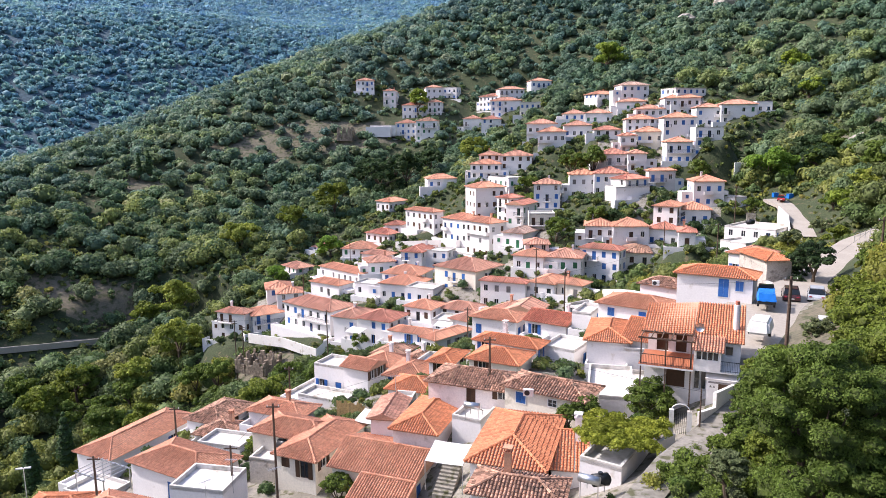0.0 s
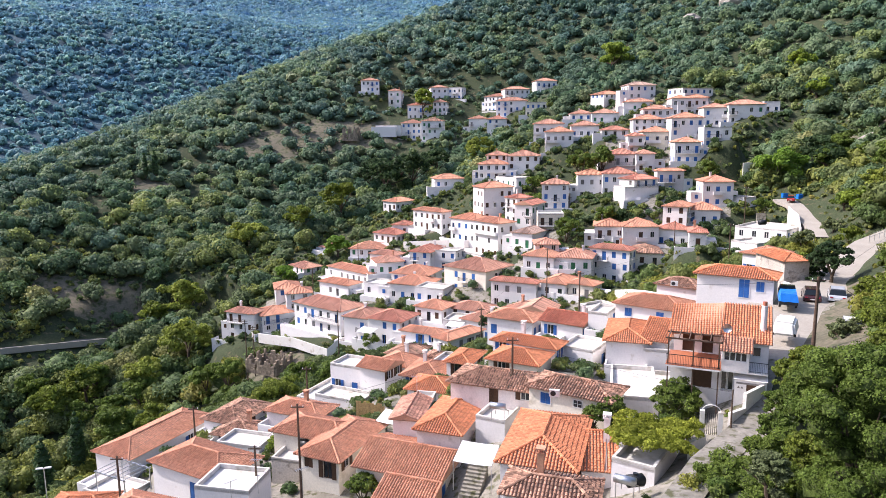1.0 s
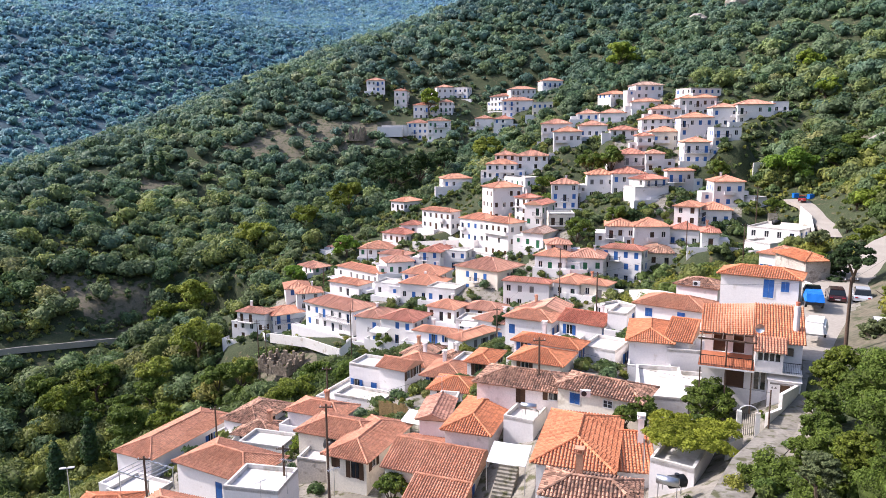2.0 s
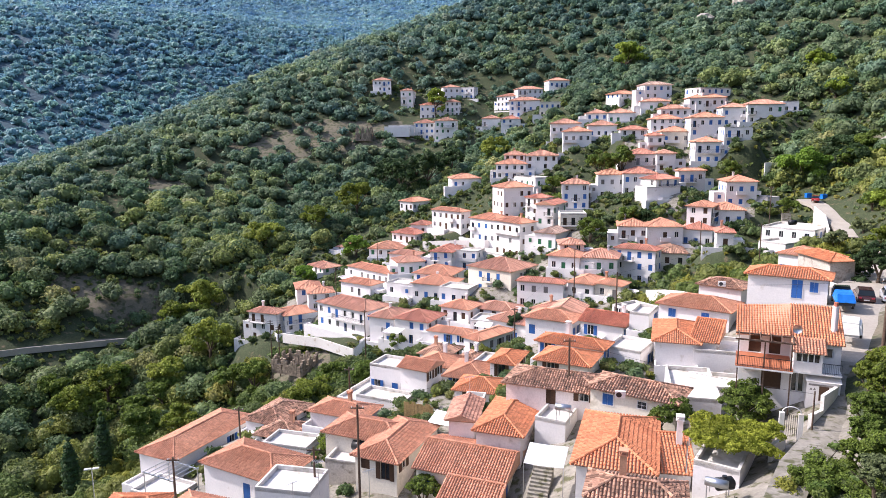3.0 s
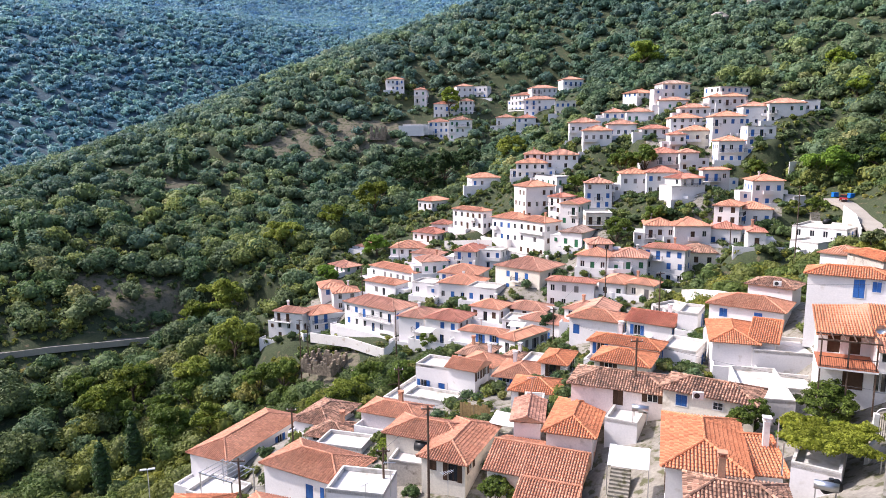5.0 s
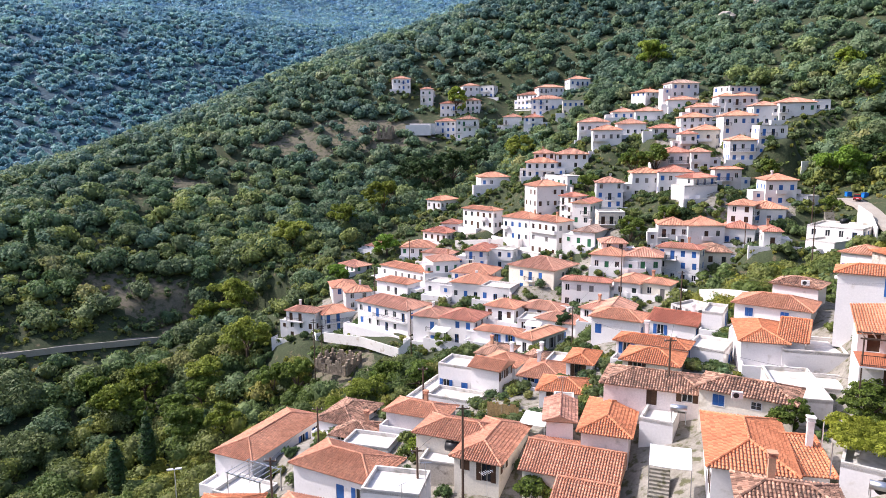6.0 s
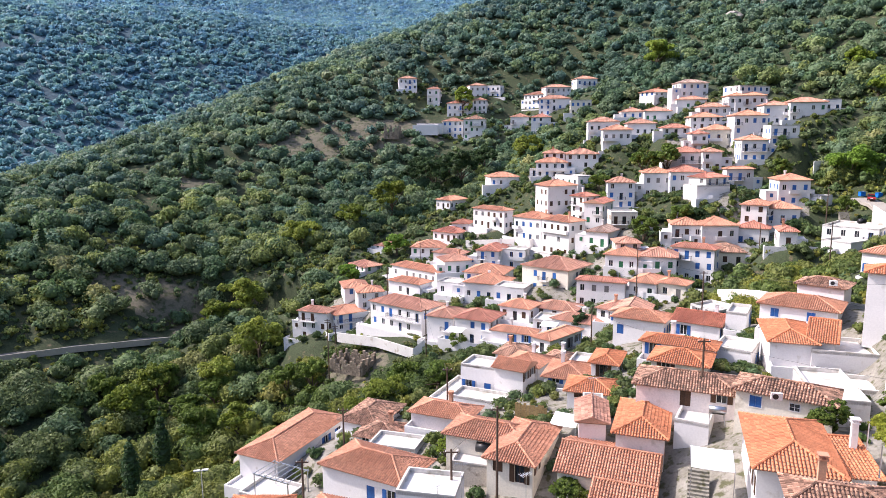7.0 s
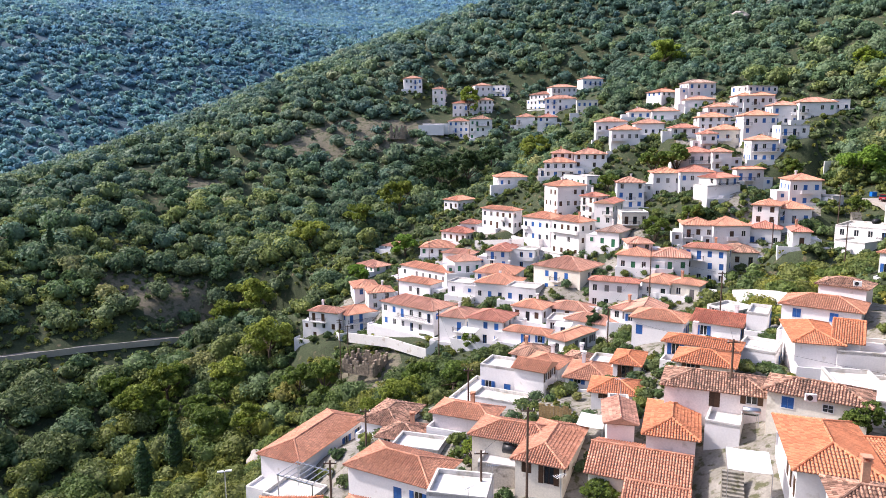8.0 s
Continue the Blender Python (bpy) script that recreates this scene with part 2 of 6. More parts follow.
plot(5.9, 49.5, 44.0, 5.2, 9.2, 3.0, -18, "hip", "orange", "white", "brown", "few")
plot(-1.2, 61.8, 41.3, 4.1, 7.7, 2.4, -20, "hip", "orange", "pinkish", "blue", False)
plot(-5.2, 65.2, 40.6, 2.5, 5.2, 2.4, -11, "gable", "pink", "white", "blue", "few")
plot(-4.9, 58.6, 38.1, 8, 6.6, 3, -22, "gable", "rust", "cream", "blue", "few")
plot(-14.8, 66.9, 37.4, 8.2, 4.6, 2.9, -23, "hip", "rust", "cream", "blue", "few")
plot(-11.9, 64, 38.5, 4.4, 9, 2, -24, "hip", "rust", "cream", "brown", "few")
plot(-19.5, 80.2, 35.0, 7.3, 4.2, 2.0, -23, "hip", "rust", "pinkish", "blue", "few")
plot(-27.2, 80.6, 32.8, 5.0, 4.5, 1.4, -17, "hip", "old", "white", "brown", "few")
plot(-29.0, 85.6, 33.0, 5.1, 7.1, 1.4, -24, "hip", "old", "white", "brown", "few")
plot(-38.5, 82.6, 29.9, 5.6, 13.8, 3.0, -25, "hip", "rust", "white", "blue", "few")
plot(-26.4, 65.8, 34.5, 9.3, 5.6, 3.0, -29, "hip", "rust", "white", "blue", "few")
plot(-37.1, 61.6, 32.0, 5.4, 3.2, 3.2, 0, "hip", "orange", "white", "brown", "few")
plot(-28.4, 55.7, 34.9, 5.6, 3.3, 3.2, -20, "hip", "rust", "white", "brown", "few")
plot(-10.4, 88.4, 35.3, 4.1, 3.9, 4.4, -30, "gable", "rust", "white", "brown", "few")
plot(-14.3, 91.1, 35.0, 5.0, 4.2, 4.2, -26, "flat", "rust", "white", "blue", "few")
plot(-15.0, 86.3, 34.7, 7.0, 3.7, 1.7, -26, "flat", "rust", "white", "brown", False)
plot(-17.4, 90.9, 33.7, 5.2, 9.2, 1.7, -26, "flat", "rust", "white", "blue", False)
plot(3.8, 64.6, 44.55, 9, 4.8, 1.7, -23, "hip", "old", "pinkish", "brown", "few")
plot(9.8, 57.9, 46.3, 7.4, 3.8, 1.6, -33, "hip", "old", "cream", "blue", False)
plot(-3.0, 75.4, 40.2, 5.0, 4.4, 1.5, -18, "hip", "orange", "white", "brown", "few")
plot(-3.6, 85.5, 38.4, 5.3, 6.3, 1.5, -21, "hip", "rust", "white", "blue", "few")
plot(6.8, 75.0, 43.4, 5.8, 4.7, 1.7, -27, "hip", "orange", "cream", "brown", "few")
plot(8.5, 80.7, 42.8, 8.1, 3.1, 2.3, -30, "hip", "orange", "pinkish", "blue", "few")
plot(20.2, 78.8, 43.8, 4.6, 8.8, 3.0, -18, "hip", "orange", "white", "blue", False)
plot(25.7, 86.4, 45.2, 8.7, 5.5, 3.1, -36, "hip", "rust", "white", "blue", False)
plot(30.4, 90.0, 47.4, 5.5, 4.0, 2.6, -42, "hip", "old", "white", "brown", False)
plot(30.8, 74.4, 52.2, 7.8, 3.7, 2.4, -32, "hip", "orange", "white", "blue", False)
plot(15.4, 80.9, 41.5, 4.2, 5.3, 3.2, -34, "flat", "rust", "white", "blue", "few")
plot(16.2, 62.6, 42.0, 4.2, 8.6, 4.6, -14, "flat", "rust", "white", "brown", False)
plot(24.4, 75.5, 40.8, 6.4, 6.0, 5.4, -18, "flat", "rust", "white", "brown", False)
plot(22.4, 69.2, 39.6, 5.4, 4.6, 4.6, -18, "flat", "rust", "white", "brown", False)
plot(-38.6, 71.4, 28.6, 5.6, 4.2, 3.0, -25, "flat", "rust", "white", "brown", False)
plot(4.95, 41.3, 44.45, 5.6, 3, 3, -18, "hip", "old", "white", "brown", "few")
plot(-51.7, 168.6, 21.5, 8.2, 4.6, 5.1, -21, "hip", "rust", "white", "brown")
plot(-45.1, 170.4, 21.5, 7.9, 7.3, 4.5, 31, "hip", "orange", "white", "blue")
plot(-28.6, 157.8, 25.2, 16.0, 8.1, 5.8, -39, "hip", "rust", "white", "blue")
plot(-19.1, 147.9, 25.1, 6.1, 8.0, 6.0, -25, "hip", "rust", "white", "blue")
plot(-12.3, 141.6, 26.9, 7.9, 7.6, 5.2, -29, "hip", "red", "white", "blue")
plot(-5.7, 133.9, 28.7, 8.7, 3.7, 2.4, -27, "hip", "orange", "white", "blue")
plot(-3.3, 145.3, 30.6, 6.8, 6.2, 2.9, -33, "hip", "orange", "white", "brown")
plot(5.0, 145.2, 30.7, 8.7, 6.2, 2.3, -29, "hip", "rust", "white", "brown")
plot(7.5, 134.6, 29.2, 10.0, 5.6, 3.9, -38, "hip", "rust", "white", "blue")
plot(1.1, 123.6, 30.7, 3.7, 9.8, 2.8, -45, "hip", "orange", "white", "grey")
plot(16.8, 131.6, 33.4, 7.0, 7.2, 2.7, -24, "gable", "pink", "white", "blue")
plot(16.0, 94.0, 41.6, 6.2, 5.4, 2.6, -35, "gable", "red", "white", "blue", "few")
plot(8.8, 97.5, 40.6, 7.0, 4.6, 3.2, -30, "hip", "rust", "white", "blue", "few")
plot(-38.4, 231.5, 31.3, 7.5, 7.0, 1.5, -32, "hip", "rust", "white", "grey")
plot(-44.1, 209.7, 28.2, 8.7, 6.4, 2.1, -50, "hip", "rust", "pinkish", "green")
plot(-44.1, 182.2, 27.5, 6.4, 8.0, 2.5, 16, "hip", "orange", "white", "blue")
plot(-39.3, 174.0, 28.6, 6.4, 6.0, 1.8, 15, "hip", "orange", "white", "brown")
plot(-28.9, 178.2, 28.5, 10.5, 5.1, 3.3, -36, "hip", "orange", "white", "grey")
plot(-24.2, 210.2, 33.4, 10.0, 9.0, 2.6, -10, "hip", "orange", "white", "green")
plot(-17.9, 198.2, 33.1, 9.1, 4.9, 2.8, -29, "hip", "rust", "pinkish", "green")
plot(-17.0, 188.5, 32.3, 7.6, 7.0, 3.4, 16, "hip", "rust", "white", "green")
plot(-26.5, 191.0, 29.6, 18.2, 5.6, 3.2, -45, "hip", "orange", "white", "grey")
plot(-17.6, 170.3, 30.3, 6.2, 5.7, 3.2, -28, "flat", "rust", "white", "brown")
plot(-17.1, 247.3, 43.5, 6.6, 9.4, 3.2, -43, "hip", "orange", "white", "brown")
plot(-4.8, 212.2, 41.0, 12.6, 4.2, 5.9, -45, "hip", "orange", "white", "brown")
plot(7.2, 202.9, 38.7, 10.2, 7.8, 6.8, -47, "hip", "orange", "white", "blue")
plot(12.7, 187.7, 39.7, 10.1, 6.2, 6.7, -53, "hip", "orange", "white", "brown")
plot(-17.6, 215.9, 36.7, 9.4, 7.0, 2.9, -36, "hip", "red", "pinkish", "brown")
plot(-13.9, 218.2, 38.9, 5.6, 6.0, 3.1, -19, "hip", "red", "white", "brown")
plot(8.5, 192.5, 35.4, 14.5, 10.0, 2.2, -54, "flat", "rust", "white", "blue", False)
plot(-6.0, 191.1, 33.4, 6.3, 10.5, 4.8, -22, "hip", "red", "white", "blue")
plot(-0.3, 189.5, 33.0, 7.9, 6.0, 5.4, -24, "flat", "rust", "white", "blue")
plot(6.8, 160.8, 36.0, 12.4, 10.6, 3.2, -41, "hip", "rust", "cream", "blue")
plot(14.1, 145.8, 35.0, 10.2, 3.4, 3.6, -24, "hip", "red", "white", "grey")
plot(22.1, 157.7, 39.1, 7.3, 9.0, 3.4, -27, "hip", "orange", "white", "green")
plot(29.1, 155.9, 39.3, 8.0, 8.5, 3.1, -19, "hip", "rust", "white", "green")
plot(23.7, 144.8, 35.8, 5.6, 8.1, 3.1, -33, "hip", "orange", "white", "green")
plot(28.1, 140.8, 36.1, 5.7, 4.3, 3.0, -36, "hip", "orange", "cream", "grey")
plot(22.9, 190.4, 42.0, 5.1, 9.5, 9.0, -31, "gable", "red", "white", "green")
plot(20.6, 198.3, 47.3, 4.9, 6.0, 4.7, -54, "hip", "red", "white", "brown")
plot(21.2, 175.8, 41.5, 5.9, 9.5, 3.8, -35, "hip", "grey", "white", "green")
plot(22.9, 160.6, 43.1, 5.5, 6.0, 1.5, -4, "hip", "rust", "pinkish", "green")
plot(26.9, 180.5, 46.1, 6.7, 7.0, 3.4, -5, "flat", "rust", "cream", "brown")
plot(32.1, 204.5, 47.9, 7.7, 8.0, 7.6, -8, "hip", "rust", "white", "blue")
plot(-8.7, 166.9, 30.1, 9.9, 8.5, 4.1, -24, "hip", "orange", "white", "blue")
plot(-8.4, 173.7, 30.4, 10.3, 9.0, 5.0, -22, "hip", "orange", "white", "blue")
plot(-3.7, 158.2, 31.3, 7.4, 6.0, 3.6, -26, "flat", "rust", "white", "blue")
plot(1.5, 138.2, 30.0, 4.8, 6.0, 2.6, -23, "flat", "rust", "white", "blue")
plot(38.8, 238.3, 66.0, 9.4, 9.0, 4.7, -8, "hip", "orange", "white", "grey")
plot(37.5, 253.8, 68.8, 10.6, 9.0, 4.8, -8, "hip", "rust", "white", "grey")
plot(26.2, 233.0, 58.1, 10.4, 9.0, 4.8, -8, "hip", "rust", "white", "brown")
plot(15.8, 230.9, 58.1, 9.9, 8.0, 2.2, -8, "hip", "orange", "white", "blue")
plot(17.6, 236.6, 61.2, 7.0, 8.0, 1.9, -8, "hip", "rust", "white", "brown")
plot(0.4, 242.3, 51.8, 10.1, 8.0, 3.2, 9, "hip", "orange", "white", "blue")
plot(13.2, 234.0, 53.4, 8.2, 7.0, 4.4, -8, "flat", "rust", "white", "blue")
plot(21.4, 220.6, 53.3, 11.2, 6.0, 3.2, -60, "flat", "rust", "white", "green")
plot(13.9, 208.3, 47.4, 9.6, 8.0, 7.0, 20, "hip", "orange", "white", "brown")
plot(-39.5, 378.9, 95.9, 9.6, 9.0, 3.0, 7, "hip", "rust", "white", "blue")
plot(-25.0, 372.3, 85.3, 6.5, 15.9, 7.5, -3, "hip", "rust", "white", "green")
plot(-12.5, 356.6, 80.7, 10.7, 8.0, 4.2, -8, "hip", "red", "white", "blue")
plot(-2.7, 374.0, 90.9, 8.7, 8.0, 3.8, 8, "hip", "rust", "white", "grey")
plot(7.1, 372.2, 90.7, 8.1, 6.0, 3.8, -25, "flat", "rust", "white", "blue")
plot(-1.5, 356.1, 81.5, 6.9, 8.0, 4.8, -8, "hip", "rust", "white", "green")
plot(-15.2, 338.1, 70.1, 9.9, 9.0, 5.6, -8, "hip", "rust", "white", "blue")
plot(-5.2, 331.1, 70.0, 9.9, 9.0, 6.5, -8, "hip", "old", "white", "green")
plot(-25.4, 342.7, 73.2, 12.4, 20.0, 1.5, -8, "flat", "rust", "white", "blue", False)
plot(16.7, 337.8, 72.7, 8.7, 9.0, 4.8, -8, "hip", "rust", "white", "grey")
plot(24.2, 318.4, 72.3, 8.7, 9.0, 4.5, -8, "hip", "red", "white", "blue")
plot(32.1, 331.9, 80.6, 14.2, 9.0, 4.9, -8, "hip", "rust", "white", "blue")
plot(28.0, 355.4, 80.8, 12.6, 8.0, 8.0, -44, "hip", "rust", "white", "blue")
plot(51.5, 359.2, 89.8, 10.5, 9.0, 6.7, 7, "hip", "rust", "white", "blue")
plot(41.4, 315.4, 80.5, 9.3, 7.0, 3.5, -8, "flat", "rust", "cream", "blue")
plot(35.7, 349.5, 89.1, 12.6, 8.0, 2.8, 8, "hip", "rust", "white", "grey")
plot(75.3, 273.2, 85.6, 10.9, 7.6, 2.6, 7, "hip", "grey", "white", "blue")
plot(67.1, 287.5, 83.5, 11.5, 8.0, 2.1, 29, "hip", "orange", "white", "blue")
plot(73.6, 268.3, 78.1, 10.8, 9.0, 3.6, -8, "hip", "rust", "white", "green")
plot(86.8, 251.1, 75.8, 12.3, 10.0, 6.3, -8, "hip", "orange", "white", "brown")
plot(89.2, 254.9, 83.4, 13.6, 8.0, 2.2, 21, "flat", "rust", "white", "blue")
plot(91.6, 238.1, 71.9, 8.4, 8.0, 6.4, -8, "hip", "rust", "white", "blue")
plot(100.1, 234.8, 75.3, 11.4, 8.8, 3.8, -8, "hip", "rust", "white", "green")
plot(110.6, 238.9, 76.3, 5.1, 7.0, 3.8, -8, "flat", "rust", "white", "blue")
plot(75.7, 251.4, 75.6, 9.7, 8.0, 2.8, -8, "hip", "rust", "white", "grey")
plot(76.8, 224.1, 68.0, 9.8, 9.5, 6.7, -8, "hip", "orange", "white", "blue")
plot(81.6, 211.2, 68.1, 8.0, 7.7, 3.4, -8, "flat", "rust", "white", "blue")
plot(70.7, 245.0, 70.3, 10.2, 9.0, 4.4, -8, "hip", "orange", "white", "brown")
plot(61.0, 268.0, 73.8, 9.6, 9.0, 3.8, -8, "hip", "rust", "white", "green")
plot(53.1, 273.3, 74.8, 8.6, 9.0, 2.8, -8, "hip", "rust", "white", "blue")
plot(49.2, 247.0, 68.7, 9.7, 8.8, 4.1, -8, "hip", "rust", "white", "blue")
plot(55.1, 228.1, 68.6, 8.4, 6.6, 2.5, -8, "hip", "red", "white", "brown")
plot(69.0, 229.1, 63.3, 9.1, 9.0, 7.1, -8, "hip", "orange", "cream", "blue")
plot(59.4, 218.9, 66.2, 4.8, 6.7, 3.0, -8, "hip", "red", "white", "grey")
plot(72.0, 209.0, 60.8, 7.4, 7.7, 6.5, -8, "hip", "orange", "white", "blue")
plot(53.3, 211.6, 60.2, 9.3, 9.0, 3.6, -8, "hip", "red", "pinkish", "grey")
plot(59.1, 207.2, 61.3, 5.4, 7.0, 2.7, -8, "hip", "rust", "white", "brown")
plot(43.0, 206.0, 53.3, 8.1, 9.0, 4.8, -8, "hip", "orange", "white", "grey")
plot(50.0, 202.1, 52.3, 9.3, 10.0, 6.3, -8, "hip", "red", "white", "blue")
plot(63.4, 196.7, 53.0, 7.6, 3.0, 6.4, 0, "hip", "orange", "pinkish", "blue")
plot(53.3, 192.0, 55.6, 8.4, 6.0, 1.9, 27, "hip", "red", "white", "blue")
plot(52.1, 189.9, 52.0, 10.4, 6.0, 3.5, 16, "flat", "rust", "white", "brown", False)
plot(70.7, 181.8, 53.7, 7.6, 8.0, 3.7, -8, "hip", "orange", "white", "blue")
plot(58.1, 172.0, 47.6, 5.8, 8.0, 4.4, -33, "hip", "orange", "white", "brown")
plot(64.7, 174.1, 47.3, 7.8, 9.4, 3.7, -15, "hip", "orange", "white", "blue")
plot(40.8, 172.5, 43.5, 7.4, 9.0, 3.8, -13, "hip", "orange", "white", "brown")
plot(47.1, 170.3, 43.2, 8.6, 9.5, 4.3, -4, "hip", "orange", "white", "brown")
plot(56.5, 169.4, 42.6, 7.4, 9.6, 4.2, -28, "hip", "red", "white", "blue")
plot(54.3, 148.9, 45.5, 3.5, 7.0, 3.3, -18, "hip", "red", "white", "brown")
plot(38.0, 157.3, 35.6, 9.5, 4.3, 8.1, -35, "hip", "red", "white", "blue")
plot(46.8, 160.7, 39.5, 5.9, 9.4, 3.1, -11, "hip", "old", "cream", "brown")
plot(50.9, 109.5, 49.2, 5.2, 5.8, 1.5, -50, "hip", "orange", "white", "blue")
plot(43.1, 89.2, 50.5, 3.3, 7.0, 3.3, 4, "hip", "orange", "grey", "brown", False)
plot(72.2, 153.0, 45.9, 11.1, 11.0, 3.2, -46, "flat", "rust", "white", "blue")
plot(-5.5, 52.4, 36.5, 4.4, 4, 3, -22, "shed", "rust", "white", "blue", False)
plot(9.4, 47.9, 43.8, 2.2, 4.7, 2.6, -12, "lowshed", "orange", "white", "blue", False)
plot(22.8, 75.9, 44.7, 2.4, 3.8, 2.3, -31, "shed", "orange", "white", "brown", False)
plot(20.3, 92.1, 43.4, 2.6, 5.2, 2.7, -30, "flat", "rust", "white", "blue", "few")
plot(-4.2, 69.3, 39.9, 2.1, 4.2, 2.4, -11, "flat", "rust", "white", "brown", False)
plot(3.2, 60.8, 42.1, 2.9, 4.2, 2.4, -28, "flat", "rust", "white", "blue", False)
plot(-25.1, 75.6, 33.6, 5.6, 3.7, 1.6, -17, "flat", "rust", "white", "blue", False)
plot(-20.8, 56.9, 36.9, 5.1, 4.2, 3.2, -12, "flat", "rust", "white", "brown", False)
plot(-16.7, 64.9, 36.2, 3.7, 4.2, 2.5, -16, "flat", "grey", "grey", "brown", False)
plot(0.9, 84.6, 40.1, 3.1, 5.2, 1.8, -23, "hip", "orange", "white", "brown", "few")
plot(-7.9, 93.6, 35.3, 4.9, 5.0, 3.3, -31, "hip", "rust", "white", "brown", "few")
plot(-3.0, 96.1, 35.9, 4.5, 6.0, 1.9, -34, "hip", "old", "white", "brown", "few")
plot(-1.2, 89.1, 38.0, 3.3, 5.2, 2.1, -25, "flat", "rust", "white", "blue", False)
plot(-7.8, 111.6, 32.4, 4.9, 6.0, 1.8, -27, "hip", "old", "white", "brown")
plot(14.2, 133.5, 33.3, 4.9, 6.5, 2.6, -42, "hip", "rust", "white", "grey")
plot(24.6, 111.0, 39.5, 5.4, 5.3, 2.2, -58, "flat", "rust", "white", "grey")
plot(65.7, 146.2, 44.6, 6.3, 6.9, 2.2, -60, "flat", "rust", "white", "brown", False)
plot(76.3, 180.6, 51.1, 7.8, 5.0, 2.2, -60, "flat", "rust", "white", "green", False)
plot(12.7, 45.7, 46.7, 2.9, 7.9, 1.7, -34, "flat", "rust", "white", "blue", False)

TRACK = [(26.5, 54.5, 51.2, 4.5), (27.2, 56.1, 51.6, 6.0), (33.0, 63.8, 51.9, 13.0), (39.5, 71.5, 51.9, 14.0), (48.1, 82.5, 51.4, 10.0), (56.5, 93.5, 52.1, 8.5), (67.0, 105.6, 52.7, 7.5), (78.6, 116.6, 53.0, 7.0)]
ALLEY = [(10.1, 33.6, 50.2, 1.9), (14.3, 39.6, 49.9, 2.1), (18.5, 44.0, 49.8, 2.4), (23.1, 48.7, 50.0, 2.9), (26.5, 54.5, 51.2, 4.5)]
LANE = [(-138.2, 164.7, 15.5, 5.0), (-119.3, 179.0, 14.2, 5.0), (-106.2, 188.6, 12.9, 5.0), (-99.2, 200.5, 10.4, 5.0), (-85.9, 210.1, 9.2, 5.0), (-68.2, 202.9, 12.5, 5.0)]
UPPER = [(87.1, 176.0, 52.9, 7.0), (87.0, 167.2, 52.3, 8.0), (82.2, 151.8, 50.1, 7.0), (76.6, 136.4, 48.9, 6.0)]
# open ground: centre, half lengths, turn
CLEARINGS = [(0, 8, 21, 23, 0), (-84.0, 328.0, 26, 12, 0), (-60.0, 336.0, 24, 13, 0), (-122.0, 281.0, 9, 7, 0), (34.6, 66.0, 16, 20, 0), (119.6, 192.5, 10, 8, 0), (-40.4, 141.0, 9, 8, 0), (-37.1, 335.5, 20, 12, 0), (-110.0, 208.0, 24, 8, 0)]
sites = [(p[0], p[1], p[2] - 0.25, (max(p[3], p[4]) * 0.6 + 1.0) * (1.7 if p[1] > 300 else 1.0)) for p in PLOTS]
# level ground before each house
sites += [(p[0] + math.sin(radians(p[6])) * (p[4] / 2 + 2), p[1] - math.cos(radians(p[6])) * (p[4] / 2 + 2), p[2] - 0.5, p[3] * 0.4 + 0.8) for p in PLOTS if p[1] > 110]


def resample(pts, step):
    out = []
    for a, b in zip(pts, pts[1:]):
        a, b = Vector(a), Vector(b)
        n = max(1, round((b - a).length / step))
        out += [a.lerp(b, k / n) for k in range(n)]
    return out + [Vector(pts[-1])]


n_houses = len(sites)
for line, reach in ((TRACK, 8.0), (ALLEY, 4.0), (LANE, 6.0), (UPPER, 7.0)):
    sites += [(p.x, p.y, p.z - 0.2, reach) for p in resample([p[:3] for p in line], 5.0)]
SX, SY, SZ, SW = (np.array(c) for c in zip(*sites))
ROAD_X, ROAD_Y = SX[n_houses:], SY[n_houses:]
SR = SZ - hillside(SX, SY)

angles = np.concatenate([np.linspace(-180, -46, 24, endpoint=False), np.linspace(-46, 46, 270, endpoint=False), np.linspace(46, 180, 24, endpoint=False)])
radii = np.concatenate([np.geomspace(6, 60, 60, endpoint=False), np.geomspace(60, 420, 180, endpoint=False), np.geomspace(420, 4200, 70)])
gx, gy = np.outer(radii, np.sin(np.radians(angles))).ravel(), np.outer(radii, np.cos(np.radians(angles))).ravel()
gz = ground(gx, gy)
rough_bits = np.array([noise.noise(Vector((x * 0.11, y * 0.11, 0))) for x, y in zip(gx, gy)])
gz += rough_bits * np.clip(np.hypot(gx, gy) / 300, 0.1, 1.2)
soil = Soup()
na_ = len(angles)
soil.v = [tuple(p) for p in np.c_[gx, gy, gz]] + [(0, 0, float(ground(0, 0)[0]))]
soil.f = [(i * na_ + j, (i + 1) * na_ + j, (i + 1) * na_ + (j + 1) % na_, i * na_ + (j + 1) % na_) for i in range(len(radii) - 1) for j in range(na_)]
soil.f += [(na_ * len(radii), j, (j + 1) % na_) for j in range(na_)]
ground_mesh = soil.mesh("ground", EARTH, True)
ground_mesh.materials.append(PAVING)
hx_, hy_ = np.array([p[0] for p in PLOTS]), np.array([p[1] for p in PLOTS])
crowd = np.zeros(len(gx))
for i in range(0, len(gx), 8000):
    d2 = (gx[i:i + 8000, None] - hx_) ** 2 + (gy[i:i + 8000, None] - hy_) ** 2
    crowd[i:i + 8000] = np.exp(-d2 / 9.0 ** 2).sum(1)
worn = crowd + rough_bits * 0.25 > np.where(np.hypot(gx, gy) > 105, 1.25, 0.62)
paved = np.zeros(len(soil.f), np.int32)
paved[:(len(radii) - 1) * na_] = worn[:(len(radii) - 1) * na_]
